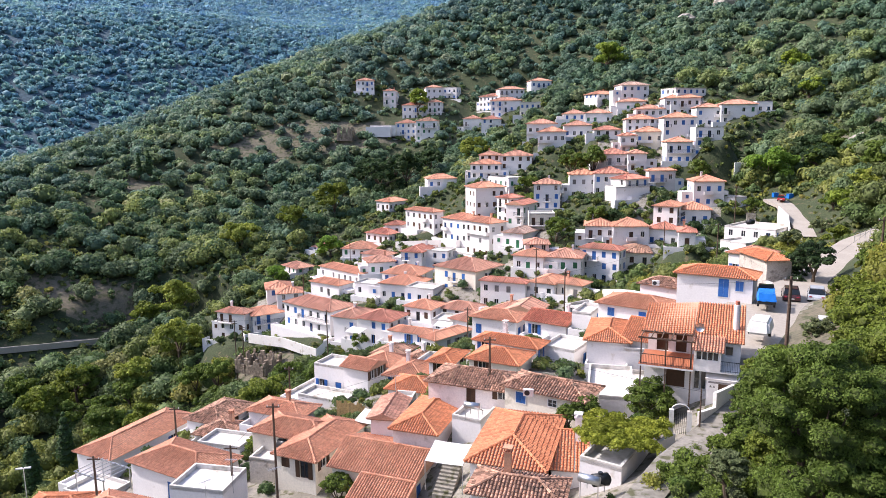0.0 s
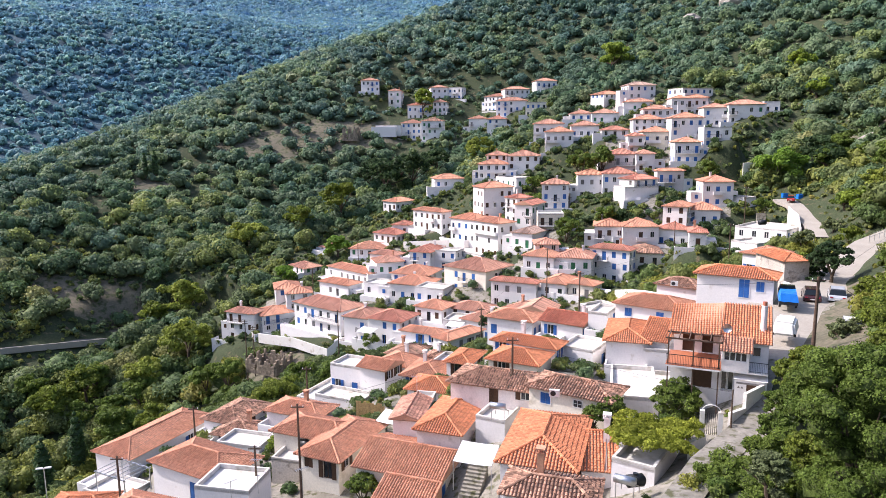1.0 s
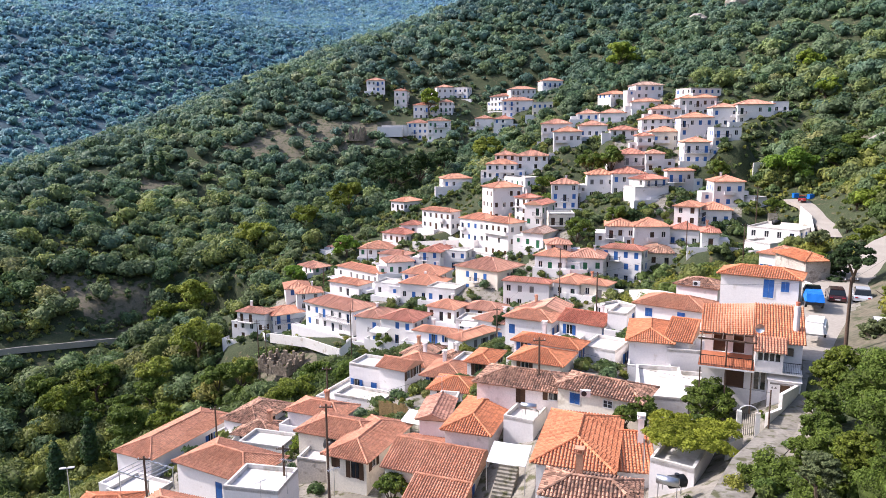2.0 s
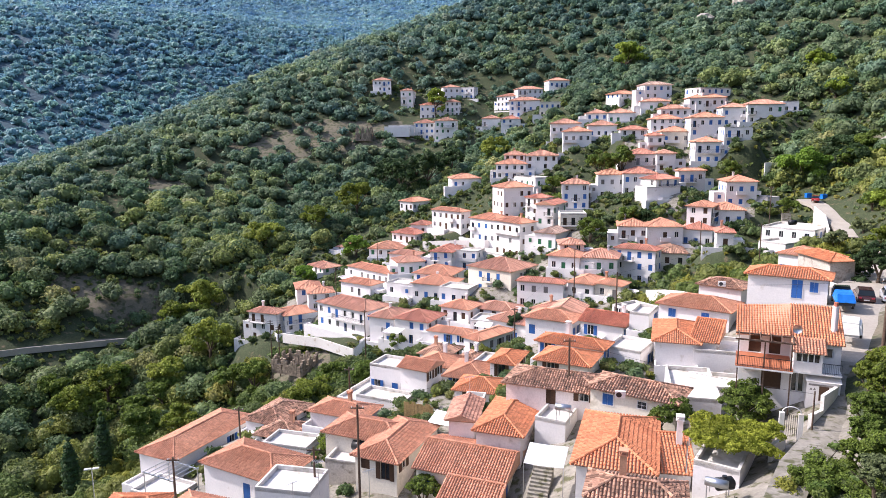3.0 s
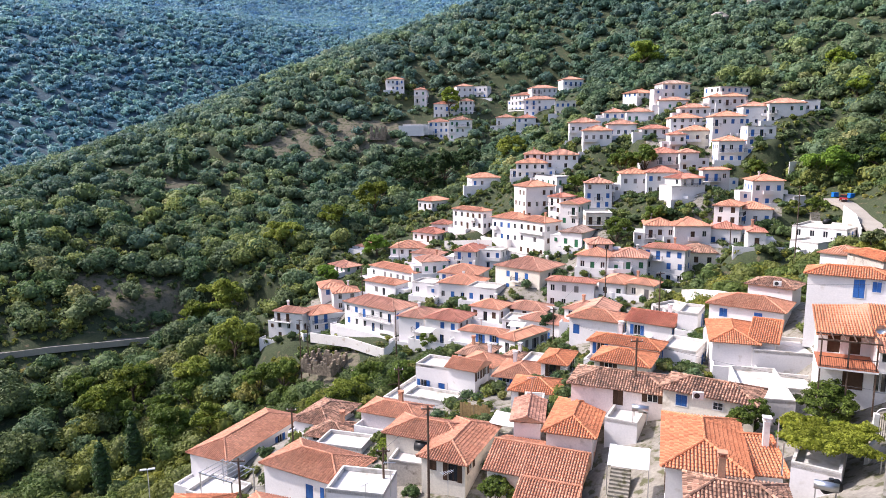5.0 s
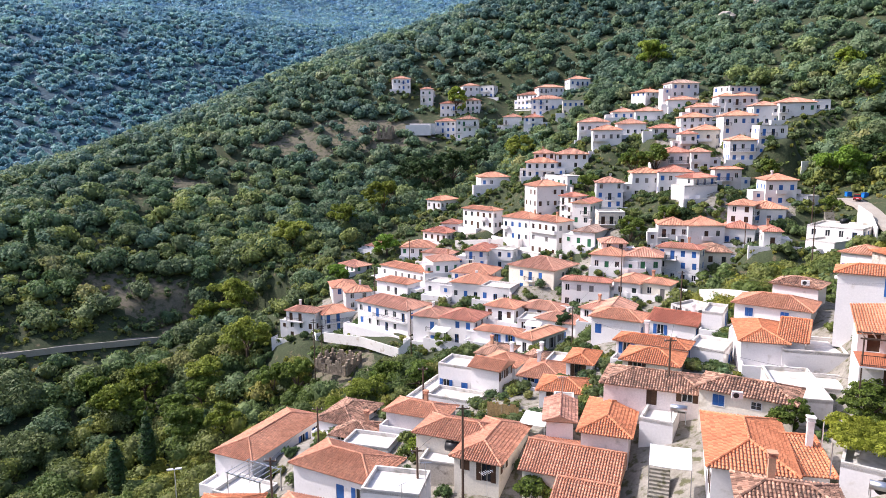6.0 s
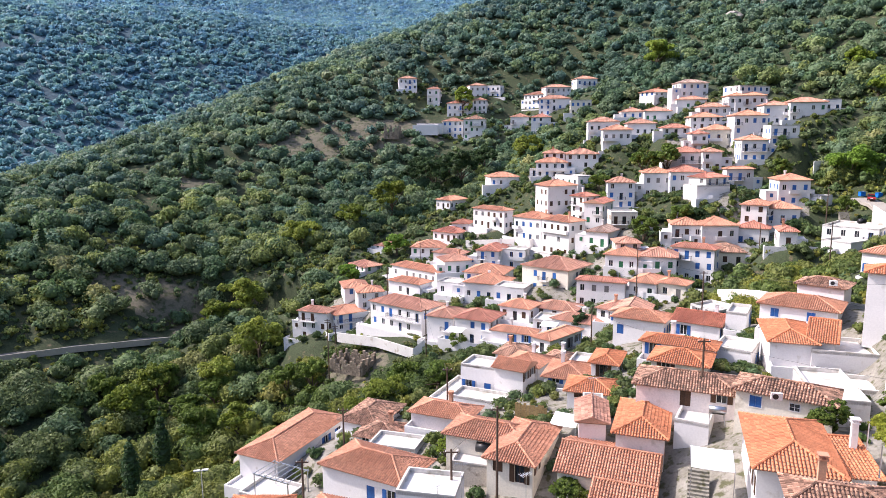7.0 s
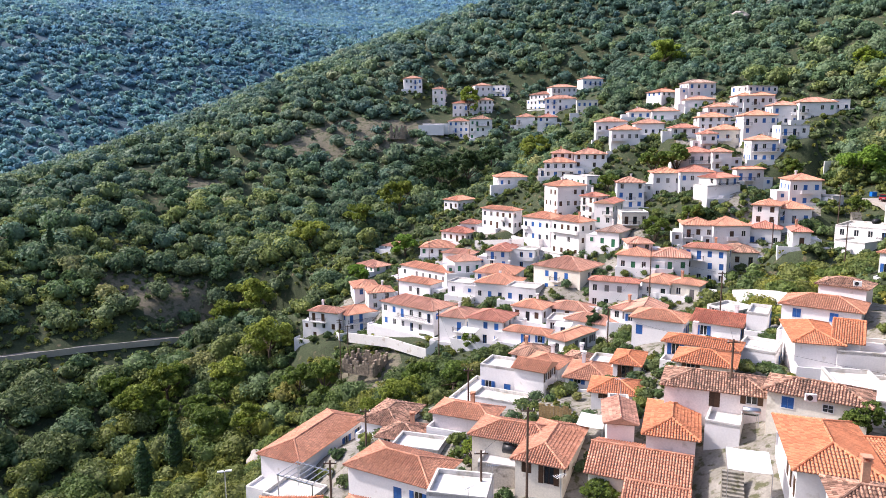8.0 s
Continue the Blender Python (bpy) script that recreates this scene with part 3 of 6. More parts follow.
ground_mesh.materials.append(FIELD)
for cx, cy, rx, ry, _ in CLEARINGS[1:]:
    bare = ((gx - cx) / rx) ** 2 + ((gy - cy) / ry) ** 2 + rough_bits * 0.5 < 1.1
    paved[:(len(radii) - 1) * na_][bare[:(len(radii) - 1) * na_] & (paved[:(len(radii) - 1) * na_] == 0)] = 2
# beyond 520 m the soil takes the colour with haze painted in
ground_mesh.materials.append(HAZE_SCRUB)
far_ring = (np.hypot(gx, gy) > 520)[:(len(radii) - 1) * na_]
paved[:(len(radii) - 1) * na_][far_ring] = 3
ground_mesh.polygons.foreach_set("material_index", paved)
tagged(new("ground", ground_mesh), "dry hillside soil with worn concrete lanes between houses", "ground", kind="structure")


def road(name, line, mat, label):
    """A road laid 8 cm over the soil along a line of (x, y, z, width), with a thick edge."""
    s = Soup()
    rows_ = []
    pts = []
    for p, q in zip(line, line[1:]):
        n = max(1, round(math.dist(p[:2], q[:2]) / 3))
        pts += [[a + (b - a) * k / n for a, b in zip(p, q)] for k in range(n)]
    pts.append(list(line[-1]))
    for i, p in enumerate(pts):
        a, b = pts[max(0, i - 2)], pts[min(len(pts) - 1, i + 2)]
        t = Vector((b[0] - a[0], b[1] - a[1], 0)).normalized()
        nrm = Vector((t.y, -t.x, 0))
        c = Vector(p[:3])
        rows_.append([c - nrm * p[3] / 2 - Vector((0, 0, 0.8)), c - nrm * p[3] / 2, c + Vector((0, 0, 0.05)), c + nrm * p[3] / 2, c + nrm * p[3] / 2 - Vector((0, 0, 0.8))])
    for u, v in zip(rows_, rows_[1:]):
        for k in range(4):
            s.quad(tuple(u[k]), tuple(v[k]), tuple(v[k + 1]), tuple(u[k + 1]))
    return tagged(new(name, s.mesh(name, mat)), label, "road", kind="structure")


road("road", TRACK, ROAD, "sun-bleached concrete road widening into a parking place")
road("alley", ALLEY, PAVING, "narrow grey lane between a garden wall and trees")
road("upper_road", UPPER, ROAD, "pale concrete road above a white retaining wall")
road("valley_road", LANE, ASPHALT, "grey asphalt road along the ravine")


# ---- houses ----
def lay_tiles(base, tiles, s, fine, pieces=None):
    """Courses of barrel tiles over one slope A B Q P: eaves A-B, top P-Q."""
    pitch = 0.24 if fine else 0.36
    course = 0.36 if fine else 3.0
    A, B, Q, P = (Vector(v) for v in s)
    base.poly([tuple(v - Vector((0, 0, 0.03))) for v in ((A, B, Q, P) if (Q - P).length > 0.01 else (A, B, Q))])
    ex = (B - A).normalized()
    mid_up = (P - A) - ex * (P - A).dot(ex)
    ey = mid_up.normalized()
    nz = ex.cross(ey)
    L, T = (B - A).length, mid_up.length
    x0, x1 = (P - A).dot(ex), (Q - A).dot(ex)
    n = max(2, int(L / pitch))
    shape = ((-1, 0.0), (-0.6, 0.75), (0, 1.0), (0.6, 0.75), (1, 0.0))
    for i in range(n):
        s0 = (i + 0.5) * L / n
        t1 = T if x0 <= s0 <= x1 else T * (s0 / x0 if s0 < x0 else (L - s0) / (L - x1))
        if t1 < 0.15:
            continue
        m = max(1, math.ceil(t1 / course))
        rad = pitch * 0.37
        for k in range(m):
            lo, hi = t1 * k / m - (0.05 if fine else 0.0), t1 * (k + 1) / m
            lift = 0.04 if fine else 0.0
            jit = random.uniform(-0.014, 0.014) if fine else 0
            if pieces is not None and m > 1 and hi - lo > 0.3 and len(pieces) < 300:
                c = A + ex * (s0 + jit) + ey * lo
                pieces.append(Matrix.Translation(c) @ Matrix((ex, ey, nz)).transposed().to_4x4() @ Matrix.Diagonal((1, (hi - lo) / 0.4, 1, 1)))
                continue
            i0 = len(tiles.v)
            for t, rr, up in ((lo, rad * 1.05, lift), (hi, rad * 0.86, 0.0)):
                c = A + ex * (s0 + jit) + ey * t + nz * up
                tiles.v += [tuple(c + ex * (rr * cx) + nz * (rr * cz * 0.85)) for cx, cz in shape]
            tiles.f += [(i0 + j, i0 + j + 1, i0 + 6 + j, i0 + 5 + j) for j in range(4)]
            if fine:
                tiles.f.append((i0 + 4, i0 + 3, i0 + 2, i0 + 1, i0))


PIECE = {}


def tile_piece(tone):
    """One barrel tile, 0.4 m long."""
    if tone not in PIECE:
        t = Soup()
        for y, rr, up in ((0, 0.093, 0.04), (0.4, 0.077, 0.0)):
            t.v += [(rr * cx, y, up + rr * cz * 0.85) for cx, cz in ((-1, 0.0), (-0.6, 0.75), (0, 1.0), (0.6, 0.75), (1, 0.0))]
        t.f = [(j, j + 1, 6 + j, 5 + j) for j in range(4)] + [(4, 3, 2, 1, 0)]
        PIECE[tone] = t.mesh("roof_tile", TILES[tone])
    return PIECE[tone]


def tile_roof(house, w, d, h, kind, tone, fine, single=False):
    """Barrel tiles in columns over each slope, with mortar-bedded ridge and hip caps."""
    o = 0.38
    a, b = w / 2 + o, d / 2 + o
    rise = 0.35 * min(a, b)
    along_x = a >= b
    top = h + rise
    e = [(-a, -b, h), (a, -b, h), (a, b, h), (-a, b, h)]
    base, tiles, caps = Soup(), Soup(), Soup()
    lines = []
    if kind in ("shed", "lowshed"):
        top = h + (0.34 if kind == "shed" else 0.12) * 2 * b
        p, q = (-a, b, top), (a, b, top)
        slopes = [(e[0], e[1], q, p)]
        base.poly([e[1], e[2], q]), base.poly([e[3], e[0], p]), base.quad(e[2], e[3], p, q)
        lines = [(p, q), (e[0], p), (e[1], q)]
    else:
        k = max(a, b) if kind == "gable" else abs(a - b)
        p, q = ((-k, 0, top), (k, 0, top)) if along_x else ((0, -k, top), (0, k, top))
        if along_x:
            slopes = [(e[0], e[1], q, p), (e[2], e[3], p, q)]
            ends = [(e[1], e[2], q), (e[3], e[0], p)]
        else:
            slopes = [(e[1], e[2], q, p), (e[3], e[0], p, q)]
            ends = [(e[0], e[1], p), (e[2], e[3], q)]
        lines = [(p, q)]
        if kind == "gable":
            for s in ends:
                base.poly(s)
        else:
            slopes += [s + (s[2],) for s in ends]
            lines += [(e[0], p), (e[3], p), (e[1], q), (e[2], q)] if along_x else [(e[0], p), (e[1], p), (e[3], q), (e[2], q)]
    pieces = [] if single else None
    for s in sorted(slopes, key=lambda s: s[0][1] + s[1][1]):
        lay_tiles(base, tiles, s, fine, pieces)
    for u, v in lines:
        u, v = Vector(u), Vector(v)
        if (v - u).length < 0.3:
            continue
        n = max(1, int((v - u).length / (0.4 if fine else 2.0)))
        for k in range(n):
            c0, c1 = u.lerp(v, k / n), u.lerp(v, (k + 1.08) / n)
            caps.tube(c0 + Vector((0, 0, 0.06)), c1 + Vector((0, 0, 0.045)), 0.12, 0.10, 7)
    # boarded underside of the eaves
    base.quad((-a, -b, h - 0.06), (-a, b, h - 0.06), (a, b, h - 0.06), (a, -b, h - 0.06))
    # past y = 100 roofs get the tile colours with haze painted in
    skin = TILES[tone] if house.matrix_basis.translation.y < 100 else HAZED.get(tone, TILES[tone])
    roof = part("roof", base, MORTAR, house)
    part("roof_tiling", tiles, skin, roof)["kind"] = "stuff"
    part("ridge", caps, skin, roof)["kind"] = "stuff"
    for m in pieces or ():
        part("roof_tile", tile_piece(tone), None, roof, m=m)
    return top


WINDOW_MESHES = {}


def window_meshes(w, h, door, paint):
    key = (w, h, door, paint)
    if key not in WINDOW_MESHES:
        f, g, s = Soup(), Soup(), Soup()
        t = 0.06
        xs, zs = (-w / 2, -w / 2 + t, -0.03, 0.03, w / 2 - t, w / 2), (0, t, h - t, h)
        f.v = [(px, py, pz) for py in (-0.04, 0.04) for pz in zs for px in xs]
        solid = {(i, k) for i in range(5) for k in range(3)} - {(1, 1), (3, 1)}
        for i, k in solid:
            c = [k * 6 + i, k * 6 + i + 1, k * 6 + i + 7, k * 6 + i + 6]
            f.f += [tuple(c), tuple(q + 24 for q in reversed(c))]
            for (di, dk), (u, v) in (((-1, 0), (3, 0)), ((1, 0), (1, 2)), ((0, -1), (0, 1)), ((0, 1), (2, 3))):
                if (i + di, k + dk) not in solid:
                    f.f.append((c[u], c[u] + 24, c[v] + 24, c[v]))
        g.box(-w / 2 + t, w / 2 - t, -0.012, 0.012, t, h - t)
        sw = w / 2 - 0.01
        s.box(0, sw, -0.02, 0.02, 0.01, h - 0.01)
        for k in range(4):
            s.box(0.06, sw - 0.06, -0.032, -0.02, h * (0.06 + k * 0.23), h * (0.06 + k * 0.23 + 0.17))
        both = Soup()
        for x0 in (0.005, -w / 2 + 0.005):
            both.box(x0, x0 + sw, -0.02, 0.02, 0.01, h - 0.01)
            for k in range(3):
                both.box(x0 + 0.06, x0 + sw - 0.06, -0.032, -0.02, h * (0.06 + k * 0.31), h * (0.06 + k * 0.31 + 0.24))
        WINDOW_MESHES[key] = [f.mesh("window_frame", PAINT[paint] if door else FRAME), g.mesh("pane", GLASS), s.mesh("shutter", PAINT[paint]), both.mesh("shutter", PAINT[paint])]
    return WINDOW_MESHES[key]


def facade(soup, house, skip, length, z0, storeys, sh, at, paint, rng, doors):
    """One wall with openings cut through it; at(u, v, z) maps wall coordinates to the house."""
    n = max(1, min(7, round(length / 2.6)))
    if length < 1.8:
        n = 0
    holes = []
    for s in range(storeys):
        for i in range(n):
            if rng.random() < skip:
                continue
            c = length * (i + 0.5) / n + rng.uniform(-0.15, 0.15)
            door = doors and ((s == 0 and i == n // 2) or (s > 0 and rng.random() < 0.45))
            ww, hh = (0.95, 2.05) if door else (0.95, 1.4)
            zb = s * sh + (0.05 if door else 0.75)
            if zb + hh > (s + 1) * sh - 0.12:
                hh = (s + 1) * sh - 0.12 - zb
            if hh < 0.5 or c - ww / 2 < 0.2 or c + ww / 2 > length - 0.2:
                continue
            hh = round(hh, 1)
            holes.append((c - ww / 2, c + ww / 2, zb, zb + hh, door))
    top = storeys * sh
    xs = sorted({0, length, *[v for q in holes for v in q[:2]]})
    zs = sorted({z0, 0, top, *[v for q in holes for v in q[2:4]]})
    for xa, xb in zip(xs, xs[1:]):
        for za, zb in zip(zs, zs[1:]):
            mx, mz = (xa + xb) / 2, (za + zb) / 2
            if not any(q[0] < mx < q[1] and q[2] < mz < q[3] for q in holes):
                soup.quad(at(xa, 0, za), at(xb, 0, za), at(xb, 0, zb), at(xa, 0, zb))
    D = 0.16
    for xa, xb, za, zb, door in holes:
        soup.quad(at(xa, 0, za), at(xb, 0, za), at(xb, D, za), at(xa, D, za))
        soup.quad(at(xa, D, zb), at(xb, D, zb), at(xb, 0, zb), at(xa, 0, zb))
        soup.quad(at(xa, 0, za), at(xa, D, za), at(xa, D, zb), at(xa, 0, zb))
        soup.quad(at(xb, D, za), at(xb, 0, za), at(xb, 0, zb), at(xb, D, zb))
        fm, gm, sm, _ = window_meshes(round(xb - xa, 2), round(zb - za, 1), door, paint)
        c = Vector(at((xa + xb) / 2, D - 0.03, za))
        ux = Vector(at(1, 0, 0)) - Vector(at(0, 0, 0))
        turn = math.degrees(math.atan2(ux.y, ux.x))
        wn = part("door" if door else "window", fm, None, house, m=pose(*c, 0, 0, turn))
        mode = rng.random()
        half = (xb - xa) / 2
        far = math.hypot(*house.matrix_basis.translation[:2]) > 135
        if mode < 0.4 or mode >= 0.9 or not far:
            part("pane", gm, None, wn)
        if far:             # one closed pair of shutters, or none
            if 0.4 <= mode < 0.9:
                part("shutter", window_meshes(round(xb - xa, 2), round(zb - za, 1), door, paint)[3], None, wn, m=pose(0, -0.07, 0))
        elif mode < 0.5:      # shutters folded back on the wall
            part("shutter", sm, None, wn, m=pose(half + 0.01, -D + 0.0, 0))
            part("shutter", sm, None, wn, m=pose(-2 * half + 0.0, -D + 0.0, 0))
        elif mode < 0.9:    # shutters closed
            part("shutter", sm, None, wn, m=pose(0.005, -0.07, 0))
            part("shutter", sm, None, wn, m=pose(-half + 0.005, -0.07, 0))
    return holes


def balcony(house, at, x0, x1, z, deep, style, rng):
    """Slab with brackets, and a railing of iron bars or a white parapet."""
    def slab(s, xa, xb, v0, v1, za, zb):
        c = [at(x, v, q) for q in (za, zb) for v in (v0, v1) for x in (xa, xb)]
        i = len(s.v)
        s.v += c
        s.f += [tuple(i + k for k in q) for q in ((0, 2, 3, 1), (4, 5, 7, 6), (0, 1, 5, 4), (2, 6, 7, 3), (0, 4, 6, 2), (1, 3, 7, 5))]
    f = Soup()
    slab(f, x0, x1, -deep, 0.01, z - 0.14, z)
    b = part("balcony", f, WALLS["white"], house)
    r = Soup()
    if style == "iron":
        for k in range(int((x1 - x0) / 0.16) + 1):
            x = min(x1 - 0.03, x0 + k * 0.16)
            slab(r, x, x + 0.025, -deep, -deep + 0.025, z, z + 0.95)
        for x in (x0, x1 - 0.03):
            for k in range(int(deep / 0.16)):
                slab(r, x, x + 0.025, -deep + 0.16 * k, -deep + 0.16 * k + 0.025, z, z + 0.95)
        slab(r, x0, x1, -deep - 0.01, -deep + 0.04, z + 0.93, z + 0.98)
        slab(r, x0, x0 + 0.04, -deep, 0, z + 0.93, z + 0.98)
        slab(r, x1 - 0.04, x1, -deep, 0, z + 0.93, z + 0.98)
        part("railing", r, IRON, b, "dark iron railing")["kind"] = "stuff"
    else:
        slab(r, x0, x1, -deep, -deep + 0.12, z, z + 0.85)
        slab(r, x0, x0 + 0.12, -deep + 0.12, 0, z, z + 0.85)
        slab(r, x1 - 0.12, x1, -deep + 0.12, 0, z, z + 0.85)
        part("parapet", r, WALLS["white"], b, "white masonry parapet")


def chimney(house, x, y, z, h, white):
    s, c = Soup(), Soup()
    s.box(x - 0.22, x + 0.22, y - 0.22, y + 0.22, z - 1.2, z + h)
    c.box(x - 0.30, x + 0.30, y - 0.30, y + 0.30, z + h, z + h + 0.08)
    for dx in (-0.2, 0.2):
        for dy in (-0.2, 0.2):
            c.box(x + dx - 0.05, x + dx + 0.05, y + dy - 0.05, y + dy + 0.05, z + h + 0.08, z + h + 0.28)
    c.box(x - 0.32, x + 0.32, y - 0.32, y + 0.32, z + h + 0.28, z + h + 0.36)
    p = part("chimney", s, WALLS["white"] if white else MORTAR, house)
    part("chimney_cap", c, TILES["rust"] if not white else WALLS["white"], p)


def build_house(index, x, y, z, w, d, h, yaw, roof, tile, wall, paint, windows):
    rng = random.Random(index * 7 + 3)
    # a basement storey where the slope falls away in front
    fx, fy = math.sin(radians(yaw)), -math.cos(radians(yaw))
    drop = z - min(float(ground(x + fx * (d / 2 + 2) + k * math.cos(radians(yaw)) * w / 3, y + fy * (d / 2 + 2) + k * math.sin(radians(yaw)) * w / 3)[0]) for k in (-1, 1))
    if drop > 2.0 and windows and math.hypot(x, y) > 110:
        lift = min(2.9, max(2.4, drop))
        z, h = z - lift, h + lift
    tall = "two-storey" if h > 4.2 else "one-storey"
    if h > 7:
        tall = "three-storey"
    wordw = {"white": "whitewashed", "cream": "cream plastered", "pinkish": "pale pink plastered", "grey": "weathered plaster"}[wall]
    wordr = "flat terrace roof" if roof == "flat" else f"{'gabled' if roof == 'gable' else 'sloping' if 'shed' in roof else 'hipped'} {({'orange': 'orange', 'rust': 'terracotta', 'red': 'red', 'old': 'weathered', 'pink': 'pale', 'grey': 'greyed'}[tile])} tile roof"
    house = thing("house", pose(x, y, z, 0, 0, yaw), f"{tall} {wordw} house, {wordr}" + (f", {paint} shutters" if windows else ""), "house", "village houses")
    near = math.hypot(x, y) < 100
    storeys = max(1, round(h / 2.9))
    sh = h / storeys
    s = Soup()
    a, b = w / 2, d / 2
    below = -3.5 if y > 100 else -6.0
    faces = [
        (w, lambda u, v, t: (-a + u, -b + v, t), windows),
        (d, lambda u, v, t: (a - v, -b + u, t), windows),
        (w, lambda u, v, t: (a - u, b - v, t), False),
        (d, lambda u, v, t: (-a + v, b - u, t), windows),
    ]
    for k, (length, at, win) in enumerate(faces):
        if win:
            holes = facade(s, house, 0.55 if windows == "few" else 0.12, length, below, storeys, sh, at, paint, rng, k == 0 or (k == 1 and d > w))
            for fl in range(1, storeys):
                up = [q for q in holes if q[4] and q[2] > fl * sh - 0.2 and q[2] < fl * sh + 0.4]
                if up:
                    mid = sum(q[0] + q[1] for q in up) / len(up) / 2
                    half = max(1.2, (max(q[1] for q in up) - min(q[0] for q in up)) / 2 + 0.5)
                    balcony(house, at, max(0.1, mid - half), min(length - 0.1, mid + half), fl * sh, rng.choice((0.8, 0.9, 1.1)), rng.choice(("iron", "iron", "wall")), rng)
        else:
            s.quad(at(0, 0, below), at(length, 0, below), at(length, 0, h), at(0, 0, h))
    part("wall", s, WALLS[wall], house)
    if 115 < math.hypot(x, y) and roof == "hip" and rng.random() < 0.6:
        # low annex against one side
        side, aw, ad, ah = rng.choice((-1, 1)), rng.uniform(1.8, 3.4), d * rng.uniform(0.45, 0.8), h * rng.uniform(0.45, 0.7)
        q = Soup()
        xa, xb = (-a - aw, -a - 0.01) if side < 0 else (a + 0.01, a + aw)
        y0 = -b + rng.uniform(0.0, 1.2)
        q.box(xa, xb, y0, y0 + ad, -3.5, ah)
        q.box(xa - 0.06, xb, y0 - 0.06, y0 + 0.12, ah, ah + 0.22)
        q.box(xa - 0.06, xb, y0 + ad - 0.12, y0 + ad + 0.06, ah, ah + 0.22)
        annex = part("annex", q, WALLS["white"], house)
        if ah > 1.9:
            fm, gm, sm, both = window_meshes(0.8, 1.0, False, paint)
            wn = part("window", fm, None, annex, m=pose((xa + xb) / 2, y0 - 0.05, ah - 1.5))
            part("shutter", both, None, annex, m=pose((xa + xb) / 2, y0 - 0.1, ah - 1.5))
    if 72 < math.hypot(x, y) and rng.random() < 0.85 and "shed" not in roof:
        # walled yard on a retaining wall before the house
        yd, x0, x1 = rng.uniform(1.4, 2.8), -a, a * rng.choice((0.2, 1.0, 1.0))
        if math.hypot(x, y) > 120:
            x0, x1 = x0 - rng.choice((0.0, 1.5, 3.0)), x1 + rng.choice((0.0, 1.5, 3.0))
        q, t = Soup(), 0.18
        q.box(x0, x1, -b - yd, -b - 0.01, -4.0, -0.05)
        lift = rng.choice((0.25, 0.7, 0.9))
        q.box(x0, x1, -b - yd, -b - yd + t, -0.05, lift)
        q.box(x0, x0 + t, -b - yd + t, -b - 0.01, -0.05, lift)
        q.box(x1 - t, x1, -b - yd + t, -b - 0.01, -0.05, lift)
        part("yard_wall", q, WALLS["white"], house, "white retaining wall of the yard")
    if roof == "flat":
        f = Soup()
        f.quad((-a, -b, h - 0.28), (a, -b, h - 0.28), (a, b, h - 0.28), (-a, b, h - 0.28))
        t = 0.2
        f.box(-a, a, -b, -b + t, h - 0.25, h + 0.15)
        f.box(-a, a, b - t, b, h - 0.25, h + 0.15)
        f.box(-a, -a + t, -b + t, b - t, h - 0.25, h + 0.15)
        f.box(a - t, a, -b + t, b - t, h - 0.25, h + 0.15)
        part("flat_roof", f, FLATROOF, house)
    else:
        top = tile_roof(house, w, d, h, roof, tile, near, index == 0)
        if "shed" not in roof and rng.random() < (0.45 if y > 75 else 0.12):
            chimney(house, rng.uniform(-0.3, 0.3) * w, rng.uniform(0.05, 0.3) * d, h + 0.9, 1.0, rng.random() < 0.6)
    return house


HOUSES = [build_house(i, *p) for i, p in enumerate(PLOTS)]


def front_opening(place, x, z, w, h, tone="blue", door=False, barred=False):
    """A shuttered window or door in a moulded frame on the front wall of the house that stands at a place."""
    k = min(range(len(PLOTS)), key=lambda i: math.dist(PLOTS[i][:2], place))
    house, y = HOUSES[k], -PLOTS[k][4] / 2
    frame_, leaf = Soup(), Soup()
    t = 0.07
    for x0, x1, z0, z1 in ((x - w / 2 - t, x - w / 2, z, z + h), (x + w / 2, x + w / 2 + t, z, z + h), (x - w / 2 - t, x + w / 2 + t, z + h, z + h + t), (x - w / 2 - t, x + w / 2 + t, z - t, z)):
        frame_.box(x0, x1, y - 0.05, y - 0.003, z0, z1)
    part_ = part("door" if door else "window", frame_, FRAME, house)
    for sx in (0, 1):
        x0 = x - w / 2 + sx * w / 2
        leaf.box(x0 + 0.01, x0 + w / 2 - 0.01, y - 0.035, y - 0.003, z + 0.01, z + h - 0.01)
        rows_ = max(3, int(h / 0.22))
        for r_ in range(rows_ if not barred else 0):
            leaf.box(x0 + 0.06, x0 + w / 2 - 0.06, y - 0.048, y - 0.035, z + 0.06 + (h - 0.12) * r_ / rows_, z + 0.06 + (h - 0.12) * (r_ + 0.7) / rows_)
    part("pane" if barred else "shutter", leaf, GLASS if barred else PAINT[tone], part_)
    if barred:
        bars = Soup()
        bars.box(x - 0.02, x + 0.02, y - 0.05, y - 0.036, z, z + h)
        bars.box(x - w / 2, x + w / 2, y - 0.05, y - 0.036, z + h * 0.48, z + h * 0.52)
        part("glazing_bar", bars, FRAME, part_)


chimney(HOUSES[0], 4.4, 0.9, 3.2, 1.6, True)
front_opening((9.8, 57.9), -2.1, 0.25, 0.95, 1.0)
front_opening((9.8, 57.9), 0.9, 0.55, 0.75, 0.6, barred=True)
front_opening((25.7, 86.4), -2.6, 1.55, 0.95, 1.1)
front_opening((25.7, 86.4), 1.5, 1.55, 0.95, 1.1)
front_opening((30.8, 74.4), 1.0, 0.15, 1.05, 2.0, door=True)
front_opening((30.8, 74.4), 2.6, 0.95, 0.8, 1.1)


